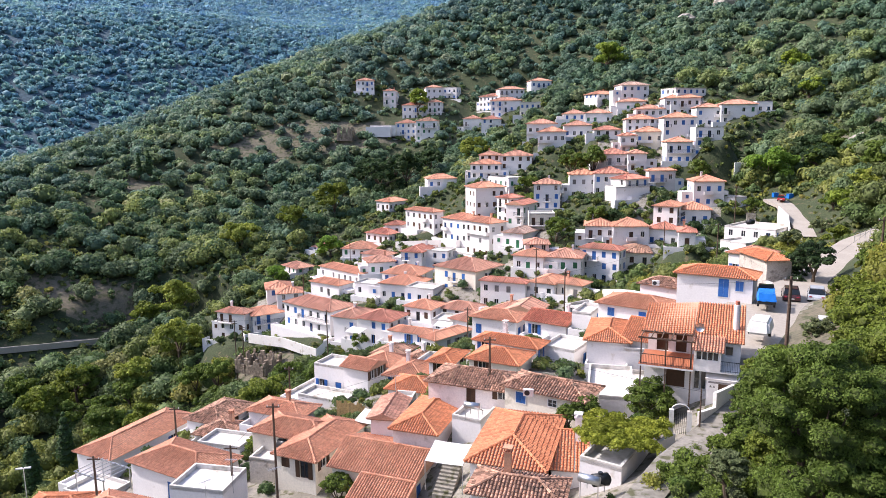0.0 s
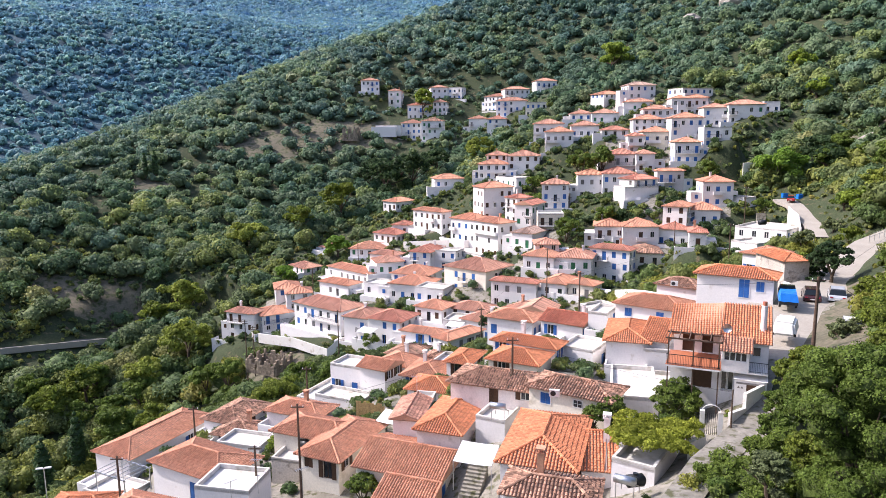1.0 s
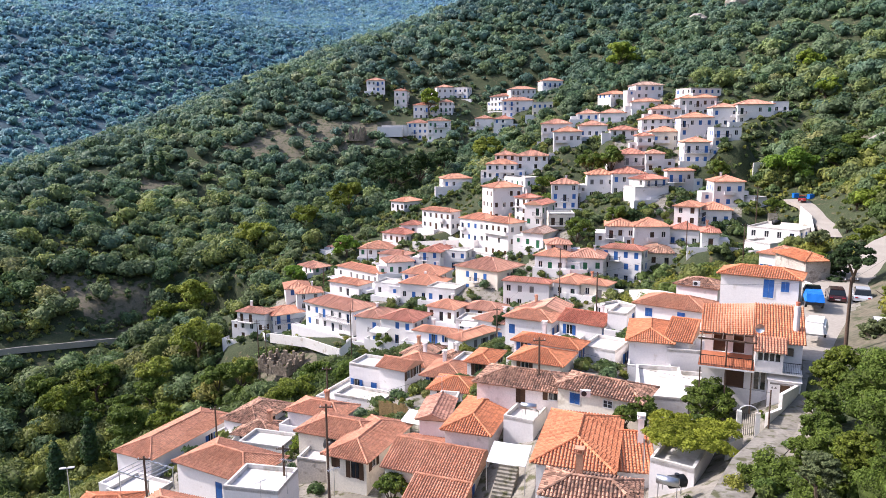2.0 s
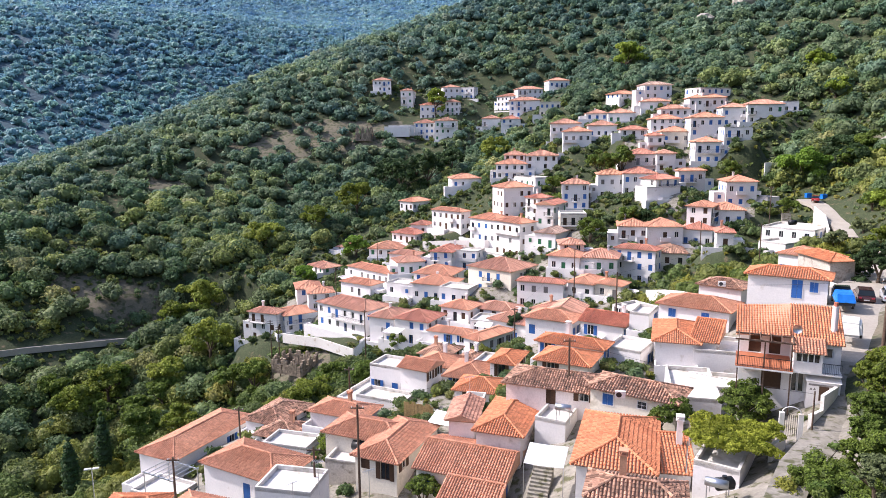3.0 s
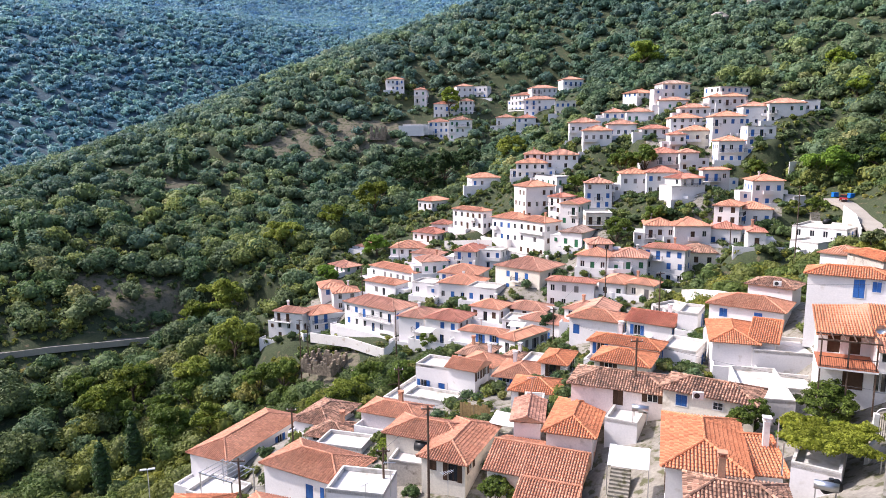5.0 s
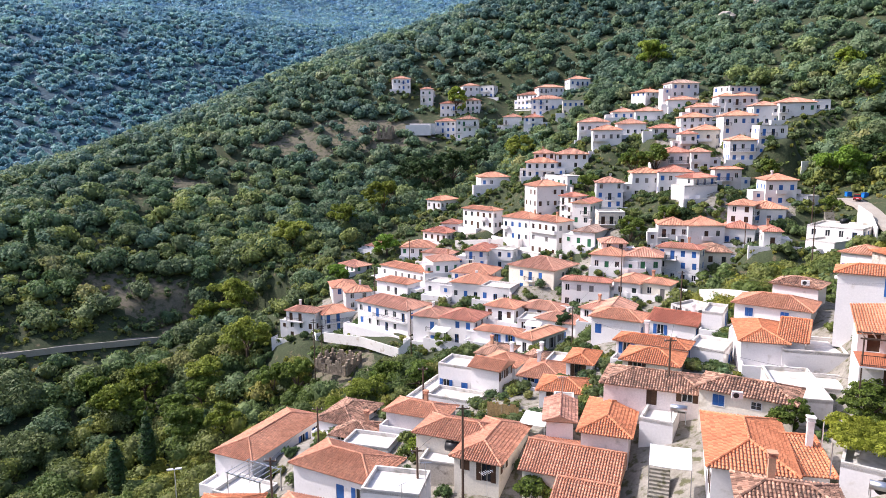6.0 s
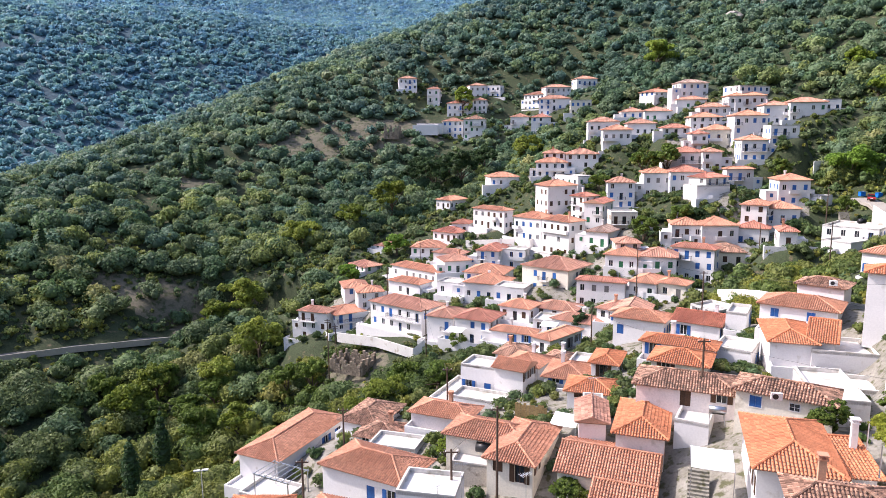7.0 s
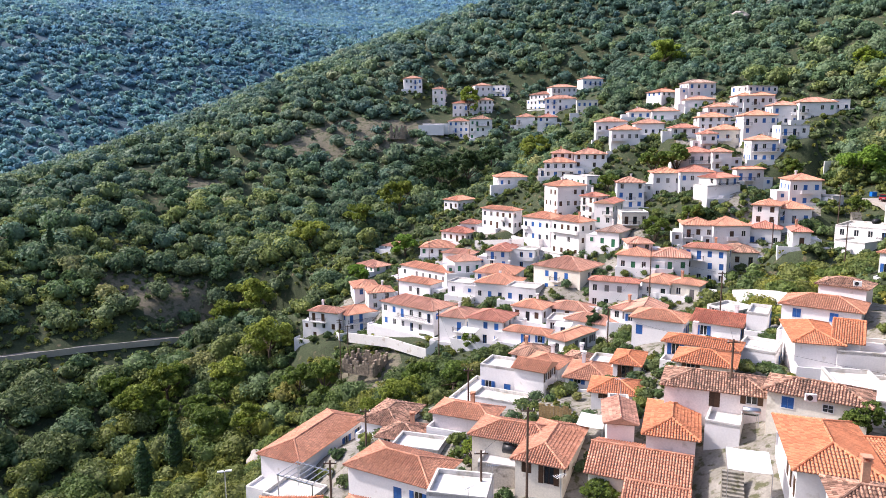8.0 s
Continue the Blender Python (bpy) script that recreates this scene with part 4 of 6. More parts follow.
# ---- woods ----
def leaf_mesh(name, centres, radii_, tints, sizes, density, rng, squash=0.85, most=2600, cores=None, tri=False):
    """Crowns made of many small leaf clumps set over several lobes each."""
    V, tin = [], []
    for c, r, tn, s in zip(centres, radii_, tints, sizes):
        lobes = rng.integers(7, 11)
        lo = rng.normal(size=(lobes, 3))
        lo /= np.linalg.norm(lo, axis=1, keepdims=True)
        lo[:, 2] = np.abs(lo[:, 2]) * 0.9 - 0.25
        lo = np.r_[lo * r * rng.uniform(0.42, 0.66, (lobes, 1)), [[0, 0, 0.05 * r]]]
        lr = np.r_[rng.uniform(0.30, 0.52, lobes), [0.66]] * r
        if cores is not None:
            cores.append((c, lo * np.array([1, 1, squash]), lr, tn))
        n = int(min(most, max(16, density * 10 * r * r / (s * s))))
        k = rng.integers(0, lobes + 1, n)
        d = rng.normal(size=(n, 3))
        d /= np.linalg.norm(d, axis=1, keepdims=True)
        d[:, 2] = np.where(d[:, 2] < -0.35, -d[:, 2], d[:, 2])
        p = lo[k] + d * (lr[k] * rng.uniform(0.82, 1.06, n))[:, None]
        p[:, 2] *= squash
        nrm = d + rng.normal(size=(n, 3)) * 0.35
        nrm /= np.linalg.norm(nrm, axis=1, keepdims=True)
        t1 = np.cross(nrm, rng.normal(size=(n, 3)))
        t1 /= np.linalg.norm(t1, axis=1, keepdims=True)
        t2 = np.cross(nrm, t1)
        ss = (s * rng.uniform(0.55, 1.1, n))[:, None]
        P = c + p
        if tri:
            V.append(np.stack([P - t1 * ss * 0.75, P + t1 * ss * 0.7 - t2 * ss * 0.25, P + t2 * ss * 0.85 + t1 * ss * 0.1], 1).reshape(-1, 3))
        else:
            V.append(np.stack([P - t1 * ss * 0.6, P - t2 * ss * 0.4, P + t1 * ss * 0.6, P + t2 * ss * 0.45], 1).reshape(-1, 3))
        tin.append(np.repeat(tn[None], n, 0) * rng.uniform(0.9, 1.1, (n, 1)))
    V = np.concatenate(V)
    tin = np.concatenate(tin)
    cn = 3 if tri else 4
    nf = len(V) // cn
    me = bpy.data.meshes.new(name)
    me.vertices.add(len(V)), me.loops.add(len(V)), me.polygons.add(nf)
    me.vertices.foreach_set("co", V.astype(np.float32).ravel())
    me.loops.foreach_set("vertex_index", np.arange(len(V), dtype=np.int32))
    me.polygons.foreach_set("loop_start", np.arange(0, len(V), cn, dtype=np.int32))
    at = me.attributes.new("tint", "FLOAT_COLOR", "FACE")
    at.data.foreach_set("color", np.c_[tin, np.ones(nf)].astype(np.float32).ravel())
    me.materials.append(LEAF)
    me.update()
    me.validate()
    return me


def core_mesh(name, centres, radii_, tint):
    """The dense inside of crowns, its colour darkened as shade, and the stems beneath."""
    t = (1 + 5 ** 0.5) / 2
    ico = np.array([(-1, t, 0), (1, t, 0), (-1, -t, 0), (1, -t, 0), (0, -1, t), (0, 1, t), (0, -1, -t), (0, 1, -t), (t, 0, -1), (t, 0, 1), (-t, 0, -1), (-t, 0, 1)]) / math.hypot(1, t)
    fac = np.array([(0, 11, 5), (0, 5, 1), (0, 1, 7), (0, 7, 10), (0, 10, 11), (1, 5, 9), (5, 11, 4), (11, 10, 2), (10, 7, 6), (7, 1, 8), (3, 9, 4), (3, 4, 2), (3, 2, 6), (3, 6, 8), (3, 8, 9), (4, 9, 5), (2, 4, 11), (6, 2, 10), (8, 6, 7), (9, 8, 1)])
    c, r = np.asarray(centres), np.asarray(radii_)
    V = (c[:, None] + ico[None] * (r * 0.74)[:, None, None] * np.array([1, 1, 0.8])).reshape(-1, 3)
    Fc = (fac[None] + (np.arange(len(c)) * 12)[:, None, None]).reshape(-1, 3)
    me = bpy.data.meshes.new(name)
    me.from_pydata(V.tolist(), [], Fc.tolist())
    me.attributes.new("tint", "FLOAT_COLOR", "FACE").data.foreach_set("color", np.tile([*tint, 1.0], len(Fc)).astype(np.float32))
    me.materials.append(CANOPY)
    return me


def sphere_net(level):
    bm = bmesh.new()
    bmesh.ops.create_icosphere(bm, subdivisions=level, radius=1.0)
    bm.verts.ensure_lookup_table()
    v = np.array([tuple(q.co) for q in bm.verts])
    f = np.array([[q.index for q in p.verts] for p in bm.faces])
    bm.free()
    return v, f


def crown_mesh(name, cores, rng, lobes=3):
    """The closed mass beneath the outer leaf clumps, shade put into its colour: several uneven lobes a crown."""
    v, f = sphere_net(1)
    c, r, tn = [], [], []
    for o, lo, lr, t in cores:
        k = list(range(len(lr)))[-lobes:]
        c.append(o + lo[k]), r.append(lr[k]), tn.append(np.repeat(t[None], len(k), 0))
    c, r, tn = np.concatenate(c), np.concatenate(r), np.concatenate(tn)
    k = rng.uniform(0.62, 0.98, (len(c), len(v), 1))
    V = (c[:, None] + v[None] * k * r[:, None, None]).reshape(-1, 3)
    Fc = (f[None] + (np.arange(len(c)) * len(v))[:, None, None]).reshape(-1, 3)
    me = bpy.data.meshes.new(name)
    me.vertices.add(len(V)), me.loops.add(Fc.size), me.polygons.add(len(Fc))
    me.vertices.foreach_set("co", V.astype(np.float32).ravel())
    me.loops.foreach_set("vertex_index", Fc.astype(np.int32).ravel())
    me.polygons.foreach_set("loop_start", np.arange(0, Fc.size, 3, dtype=np.int32))
    at = me.attributes.new("tint", "FLOAT_COLOR", "FACE")
    at.data.foreach_set("color", np.c_[np.repeat(tn, len(f), 0), np.ones(len(Fc))].astype(np.float32).ravel())
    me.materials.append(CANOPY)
    me.update()
    me.validate()
    return me


nrng = np.random.default_rng(5)
GREENS = np.array([(1.0, 1.0, 1.0), (0.75, 0.9, 0.85), (1.25, 1.15, 0.8), (0.9, 1.05, 1.3), (1.5, 1.35, 0.9), (0.7, 0.8, 0.8), (1.7, 1.35, 1.2)])
GREEN_P = [0.34, 0.22, 0.14, 0.12, 0.07, 0.08, 0.03]
HX, HY = np.array([p[0] for p in PLOTS]), np.array([p[1] for p in PLOTS])
HR = np.array([math.hypot(p[3], p[4]) / 2 for p in PLOTS])
RX, RY = ROAD_X, ROAD_Y


def wood(name, r0, r1, step0, a0, a1, size0, size1, dens, label, hue, hue_far, lobes=3, leaf=0.0031, by_houses=0.38, off_road=3.4, variety=1.0, squash=0.9, least=0.30):
    """Trees over one band of distance; crowns keep off houses and roads."""
    n = int(math.radians(a1 - a0) * (r1 ** 2 - r0 ** 2) / 2 / (step0 * step0))
    rr = np.sqrt(nrng.uniform(r0 ** 2, r1 ** 2, n))
    a = np.radians(nrng.uniform(a0, a1, n))
    P = np.c_[rr * np.sin(a), rr * np.cos(a)]
    rad = nrng.uniform(size0, size1, len(P)) * nrng.choice([0.5, 1.0, 1.5], len(P), p=[0.36, 0.40, 0.24])
    dh = np.hypot(P[:, :1] - HX, P[:, 1:] - HY) - HR
    keep = (dh.min(1) > rad * 0.5 + 0.6) & (np.hypot(P[:, :1] - RX, P[:, 1:] - RY).min(1) > rad * 0.8 + off_road)
    near_houses = (dh < 13).sum(1) >= 2
    rad = np.where(near_houses, np.minimum(rad * 0.75, 2.2), rad)
    keep &= ~near_houses | (nrng.random(len(P)) < by_houses)
    keep &= clearing(P[:, 0], P[:, 1])
    P, rad = P[keep], rad[keep]
    z = ground(P[:, 0], P[:, 1])
    C = np.c_[P, z + rad * 0.5]
    dist = np.hypot(P[:, 0], P[:, 1])
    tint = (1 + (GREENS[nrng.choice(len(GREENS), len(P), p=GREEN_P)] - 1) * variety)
    # the tint slides to hue_far, whose extra blue imitates haze over distance
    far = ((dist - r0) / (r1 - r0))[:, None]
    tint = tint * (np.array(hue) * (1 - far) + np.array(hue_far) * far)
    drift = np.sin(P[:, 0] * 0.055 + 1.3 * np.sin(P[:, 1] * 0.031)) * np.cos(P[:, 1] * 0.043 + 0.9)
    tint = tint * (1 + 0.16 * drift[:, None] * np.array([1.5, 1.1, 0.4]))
    cores = []
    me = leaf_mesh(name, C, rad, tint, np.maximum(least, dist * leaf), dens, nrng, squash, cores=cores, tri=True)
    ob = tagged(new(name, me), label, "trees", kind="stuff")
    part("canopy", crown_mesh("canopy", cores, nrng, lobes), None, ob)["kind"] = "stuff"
    return ob


def clearing(x, y):
    """Open ground: terraced fields on the spur, bare banks."""
    open_ = np.zeros(len(x), bool)
    for cx, cy, rx, ry, t in CLEARINGS:
        c, s = math.cos(math.radians(t)), math.sin(math.radians(t))
        u, v = (x - cx) * c + (y - cy) * s, -(x - cx) * s + (y - cy) * c
        open_ |= (u / rx) ** 2 + (v / ry) ** 2 < 1
    return ~open_ | (nrng.random(len(x)) < 0.28)


wood("bank_scrub", 27, 62, 1.35, 14, 46, 0.4, 1.0, 1.0, "low green scrub on the bank beside the lane", (1.3, 1.25, 0.7), (1.3, 1.25, 0.7), 2, by_houses=0.6, off_road=1.6, least=0.15)
wood("ravine_trees", 62, 150, 2.75, -52, 40, 1.7, 3.2, 1.1, "dense mixed green trees and shrubs filling the ravine", (1.4, 1.2, 0.85), (1.35, 1.25, 1.05), 4)
wood("undergrowth", 62, 270, 2.1, -50, 42, 0.5, 1.15, 0.8, "low scrub and bramble between the trees", (1.45, 1.2, 0.85), (1.4, 1.3, 1.3), 1, 0.0040, 0.7, 2.4)
# from here outward the hues carry painted haze, bluer band by band
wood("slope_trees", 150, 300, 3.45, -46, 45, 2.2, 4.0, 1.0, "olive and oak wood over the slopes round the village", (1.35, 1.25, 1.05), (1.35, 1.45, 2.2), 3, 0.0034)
wood("spur_trees", 300, 500, 3.8, -43, 1, 2.3, 3.9, 0.85, "dense green scrub wood over the spur, haze tinted into its colour", (1.35, 1.45, 2.2), (1.75, 1.95, 4.2), 2, 0.0034, 0.75, variety=0.7)
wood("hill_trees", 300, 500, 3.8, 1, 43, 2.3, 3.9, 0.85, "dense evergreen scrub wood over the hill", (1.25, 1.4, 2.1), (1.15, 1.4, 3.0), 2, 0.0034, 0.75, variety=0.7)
wood("far_hill_trees", 520, 1950, 7.2, -41, 6, 3.0, 5.6, 0.28, "far wooded hillside with blue haze put into its colour", (1.65, 2.25, 6.2), (1.9, 2.5, 8.6), 1, 0.0046, variety=0.5, squash=0.6)


def village_shrubs():
    """Small shrubs and pot plants in the gaps between houses."""
    n = 5200
    k = nrng.integers(0, len(PLOTS), n)
    a = nrng.uniform(0, 2 * math.pi, n)
    reach = HR[k] + nrng.uniform(0.3, 5.5, n)
    P = np.c_[HX[k] + np.cos(a) * reach, HY[k] + np.sin(a) * reach]
    rad = nrng.uniform(0.4, 1.25, n) * np.where(np.hypot(P[:, 0], P[:, 1]) > 150, 1.5, 1.0)
    inside = np.zeros(n, bool)
    for p in PLOTS:
        c, s = math.cos(math.radians(p[6])), math.sin(math.radians(p[6]))
        u, v = (P[:, 0] - p[0]) * c + (P[:, 1] - p[1]) * s, -(P[:, 0] - p[0]) * s + (P[:, 1] - p[1]) * c
        inside |= (np.abs(u) < p[3] / 2 + 0.5) & (np.abs(v) < p[4] / 2 + 0.5)
    keep = ~inside & (np.hypot(P[:, :1] - RX, P[:, 1:] - RY).min(1) > 4) & (nrng.random(n) < 0.5) & (P[:, 1] > 60)
    P, rad = P[keep], rad[keep]
    C = np.c_[P, ground(P[:, 0], P[:, 1]) + rad * 0.5]
    tint = GREENS[nrng.choice(len(GREENS), len(P), p=GREEN_P)] * 1.1
    cores = []
    me = leaf_mesh("village_shrubs", C, rad, tint, np.maximum(0.2, np.hypot(P[:, 0], P[:, 1]) * 0.0036), 1.4, nrng, cores=cores, tri=True)
    ob = tagged(new("village_shrubs", me), "small green shrubs in the gaps between village houses", "shrubs", kind="stuff")
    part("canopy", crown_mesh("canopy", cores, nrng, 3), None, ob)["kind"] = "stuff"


village_shrubs()


# ---- single trees ----
TINTS = {"olive": (1.4, 1.35, 0.55), "green": (1.1, 1.2, 0.6), "bright": (1.5, 1.9, 0.7), "yellow": (2.2, 1.95, 0.9), "dark": (0.45, 0.6, 0.6), "grey": (1.4, 1.3, 1.6), "lemon": (1.9, 1.9, 0.7), "vine": (2.1, 1.8, 0.6)}
WORDS = {"olive": "olive-green", "green": "mid-green", "bright": "bright green", "yellow": "yellowing", "dark": "dark green", "grey": "grey-green", "lemon": "yellow-green", "vine": "yellow-green"}


def tree(x, y, z, r, tint="green", size=0.0, name="tree", squash=0.85, category="tree"):
    """A broad-leaved tree: tapered trunk, limbs, and a crown of leaf clumps round the point (x, y, z)."""
    rng = np.random.default_rng(int(abs(x * 31 + y * 17) * 10))
    foot = float(ground(x, y)[0]) - 0.3
    if math.hypot(x, y) > 90:
        z = min(max(z, foot + 0.7 * r), foot + 1.6 * r)
    foot = min(foot, z - 0.6 * r)
    ob = thing(name, pose(x, y, foot), f"{WORDS[tint]} broad-leaved {name} with a full crown on the slope", category)
    hgt = z - foot
    s = Soup()
    k = 0.05 * r + 0.05
    mid = (rng.uniform(-0.1, 0.1) * r, rng.uniform(-0.1, 0.1) * r, hgt * 0.5)
    s.tube((0, 0, 0), mid, k * 1.5, k)
    for _ in range(6):
        e = Vector((rng.normal() * 0.4 * r, rng.normal() * 0.4 * r, hgt + rng.uniform(-0.2, 0.3) * r))
        s.tube(mid, tuple(e), k * 0.7, k * 0.15, 6)
    part("trunk", s, BARK, ob)
    size = size or max(0.085, 0.0029 * math.hypot(x, y))
    tn = np.array(TINTS[tint])
    n = 84 if math.hypot(x, y) < 60 else 44 if math.hypot(x, y) < 100 else 18
    d = rng.normal(size=(n, 3))
    d /= np.linalg.norm(d, axis=1, keepdims=True)
    d[:, 2] = np.where(d[:, 2] < -0.45, -d[:, 2], d[:, 2])
    d *= rng.uniform(0.5, 0.86, (n, 1)) * np.array([1, 1, squash])
    sub = [(0, 0, hgt)] + [(px * r, py * r, hgt + pz * r) for px, py, pz in d]
    rads = np.r_[0.45, rng.uniform(0.17, 0.29, n) if n > 20 else rng.uniform(0.26, 0.42, n)] * r
    low = hgt - 0.9 * r
    while low > 0.3 * r:
        sub.append((rng.normal() * 0.3 * r, rng.normal() * 0.3 * r, low))
        rads = np.append(rads, rng.uniform(0.4, 0.6) * r)
        low -= 0.4 * r
    ns = len(sub)
    me = leaf_mesh("crown", np.array(sub), rads, np.repeat(tn[None], ns, 0) * rng.uniform(0.85, 1.15, (ns, 1)), np.full(ns, size), 0.8 if n > 20 else 1.3, rng, squash, 6000, tri=True)
    crown = part("crown", me, None, ob)
    # tint cut down to paint shade into the gaps between clumps
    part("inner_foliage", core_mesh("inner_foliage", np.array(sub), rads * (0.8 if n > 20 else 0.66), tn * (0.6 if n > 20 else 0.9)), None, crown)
    return ob


def cypress(x, y, z, h):
    """A columnar cypress whose foot stands at z."""
    rng = np.random.default_rng(int(abs(x * 13 + y * 7) * 10))
    z = max(z, float(ground(x, y)[0]) - 0.2)
    ob = thing("cypress", pose(x, y, z), "tall dark green columnar cypress on the slope", "tree")
    s = Soup()
    s.tube((0, 0, -0.5), (0, 0, h * 0.5), 0.22, 0.1)
    part("trunk", s, BARK, ob)
    n = 9
    c = np.array([(rng.normal() * 0.05, rng.normal() * 0.05, h * (0.10 + 0.84 * k / (n - 1))) for k in range(n)])
    r = h * 0.165 * np.array([0.85, 1.0, 1.05, 1.0, 0.95, 0.82, 0.66, 0.48, 0.28])
    size = max(0.2, 0.003 * math.hypot(x, y))
    crown = part("crown", leaf_mesh("crown", c, r, np.repeat([[0.5, 0.72, 0.75]], n, 0), np.full(n, size), 1.6, rng, 1.25), None, ob)
    # core tinted darker than the crown, as painted inner shade
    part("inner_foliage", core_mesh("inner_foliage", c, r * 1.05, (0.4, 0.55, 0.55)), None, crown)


tree(16.6, 28.5, 58.2, 3.5, "green")
tree(20.7, 30.0, 58.2, 3.6, "olive")
tree(17.3, 27.5, 55.1, 3.3, "green")
tree(14.7, 37.0, 49.6, 2.5, "green", name="shrub", category="shrub")
tree(17.4, 36.0, 52.3, 1.7, "green", name="shrub", category="shrub")
tree(17.7, 33.0, 51.7, 1.9, "green", name="shrub", category="shrub")
tree(24.3, 37.0, 58.5, 2.5, "olive")
tree(33.8, 57.0, 52.3, 2.2, "grey")
tree(32.9, 50.0, 56.7, 3, "olive")
tree(22.5, 40.0, 55.6, 1.6, "green")
tree(42.1, 62.0, 57.7, 3, "olive")
tree(26.8, 42.0, 55.4, 2, "green")
tree(22.0, 38.0, 52.5, 2.2, "green", name="shrub", category="shrub")
tree(36.7, 60.0, 55.5, 2, "olive")
tree(35.7, 58.0, 53.2, 2.2, "green", name="shrub", category="shrub")
tree(40.9, 64.0, 54.6, 2.6, "olive", name="shrub", category="shrub")
tree(47.3, 72.0, 56.0, 2.8, "green", name="shrub", category="shrub")
tree(31.5, 47.0, 55.3, 2.6, "olive", name="shrub", category="shrub")
tree(31.9, 56.0, 53.1, 1.6, "grey", name="shrub", category="shrub")
tree(16.1, 35.0, 50.4, 1.5, "green", name="shrub", category="shrub")
tree(17.1, 30.0, 52.9, 1.6, "green", name="shrub", category="shrub")
tree(17.3, 34.0, 53.2, 1.5, "olive", name="shrub", category="shrub")
tree(33.3, 53.0, 55.4, 2.2, "green", name="shrub", category="shrub")
tree(22.0, 45.0, 53.4, 1.5, "olive", name="shrub", category="shrub")
tree(19.9, 42.0, 52.6, 1.4, "green", name="shrub", category="shrub")
tree(18.4, 39.5, 52.1, 1.3, "green", name="shrub", category="shrub")
tree(24.6, 48.0, 53.4, 1.5, "olive", name="shrub", category="shrub")
tree(15.1, 34.0, 50.7, 1.4, "green", name="shrub", category="shrub")
tree(41.3, 61.6, 56.2, 2.2, "olive")
tree(46.5, 83.6, 54.2, 3.1, "dark")
tree(46.8, 88.0, 54.0, 2.0, "dark")
tree(54.9, 105.6, 53.3, 2.0, "lemon")
tree(63.9, 123.2, 52.6, 2.4, "grey")
tree(82.8, 137.5, 51.0, 4, "lemon")
tree(89.6, 143.0, 52.0, 4, "yellow")
tree(93.0, 143.0, 53.8, 4.5, "green")
tree(86.2, 148.5, 51.4, 3.2, "green")
tree(100.9, 181.5, 55.6, 5, "dark")
tree(107.6, 187.0, 58.2, 5, "green")
tree(106.8, 176.0, 53.0, 3, "green")
tree(105.3, 165.0, 58.1, 5, "dark")
tree(74.3, 126.5, 50.4, 2.6, "olive")
tree(77.7, 137.5, 50.5, 2.2, "grey")
tree(90.5, 188.0, 60.0, 7.0, "bright")
tree(104.0, 193.6, 59.4, 6, "dark")
tree(101.0, 181.5, 54.1, 5, "green")
tree(16.9, 52.5, 48.5, 2.4, "green")
tree(19.5, 54.8, 48.2, 1.8, "green")
tree(12.1, 54.8, 47.1, 1.5, "green")
tree(10.4, 53.6, 47.0, 1.1, "green")
tree(-9.1, 56.0, 39.8, 1.7, "green", squash=0.6)
tree(7.4, 133.1, 38.5, 2.3, "dark")
tree(-17.3, 139.1, 27.1, 2.4, "green")
tree(-19.4, 67.6, 38.2, 1.4, "lemon", squash=0.6)
tree(-81.0, 204.0, 24.0, 8.0, "yellow")
tree(-87.0, 197.5, 17.5, 5.5, "olive")
tree(-67.0, 169.0, 19.5, 6.5, "yellow")
tree(-92.0, 165.0, 14.9, 4.5, "olive")
tree(-74.7, 159.5, 16.6, 5, "yellow")
tree(-39.6, 255.2, 47.3, 7, "olive")
tree(14.6, 284.4, 63.2, 7, "yellow")
tree(-52.3, 244.2, 41.3, 6, "olive")
tree(-68.6, 235.4, 30.6, 7, "yellow")
tree(-10.2, 352.0, 88.0, 6, "lemon")
tree(79.4, 330.0, 96.5, 9, "lemon")
tree(-47.6, 195.8, 29.7, 4, "bright")
tree(-35.0, 215.6, 31.9, 4.5, "bright")
tree(40.7, 209.0, 64.4, 5, "green")
tree(46.2, 206.8, 64.7, 5, "green")
tree(28.8, 167.2, 46.9, 4, "green")
tree(40.8, 174.4, 50.9, 3.5, "green")
tree(44.8, 173.2, 50.7, 3, "dark")
tree(75.6, 165.0, 52.9, 3, "green")
tree(72.0, 189.2, 60.0, 3.5, "green")
tree(59.2, 178.2, 56.2, 2.6, "dark")
tree(57.1, 151.8, 50.0, 2.2, "dark")
tree(27.1, 209.0, 56.0, 4, "green")
tree(-21.0, 110.0, 28.9, 3.5, "green")
tree(-25.8, 114.4, 28.3, 4, "green")
tree(-29.1, 107.8, 27.8, 4, "olive")
tree(-32.4, 105.6, 24.9, 4, "olive")
tree(-104.1, 162.8, 8.5, 4.5, "green")
tree(-94.6, 160.6, 7.8, 4.5, "olive")
tree(-90.8, 167.2, 9.6, 4.5, "green")
tree(-97.7, 156.2, 6.7, 4, "olive")
tree(-81.5, 156.2, 6.5, 4, "green")
tree(-88.5, 154.0, 5.4, 4, "green")
tree(-74.4, 156.2, 10.7, 4, "green")
tree(-63.2, 137.5, 16.5, 4, "olive")
tree(-73.1, 140.8, 16.6, 5, "green")
tree(-48.4, 140.8, 22.6, 4, "green")
tree(-95.1, 154.0, 18.7, 5, "olive")
tree(-54.9, 145.2, 21.2, 4, "green")
tree(130.0, 258.5, 89.1, 6, "lemon")
tree(125.6, 236.5, 76.2, 5, "lemon")
tree(-22.9, 275.0, 62.2, 7, "dark")
tree(-30.6, 283.8, 62.7, 6, "dark")
tree(-12.8, 275.0, 61.5, 7, "dark")
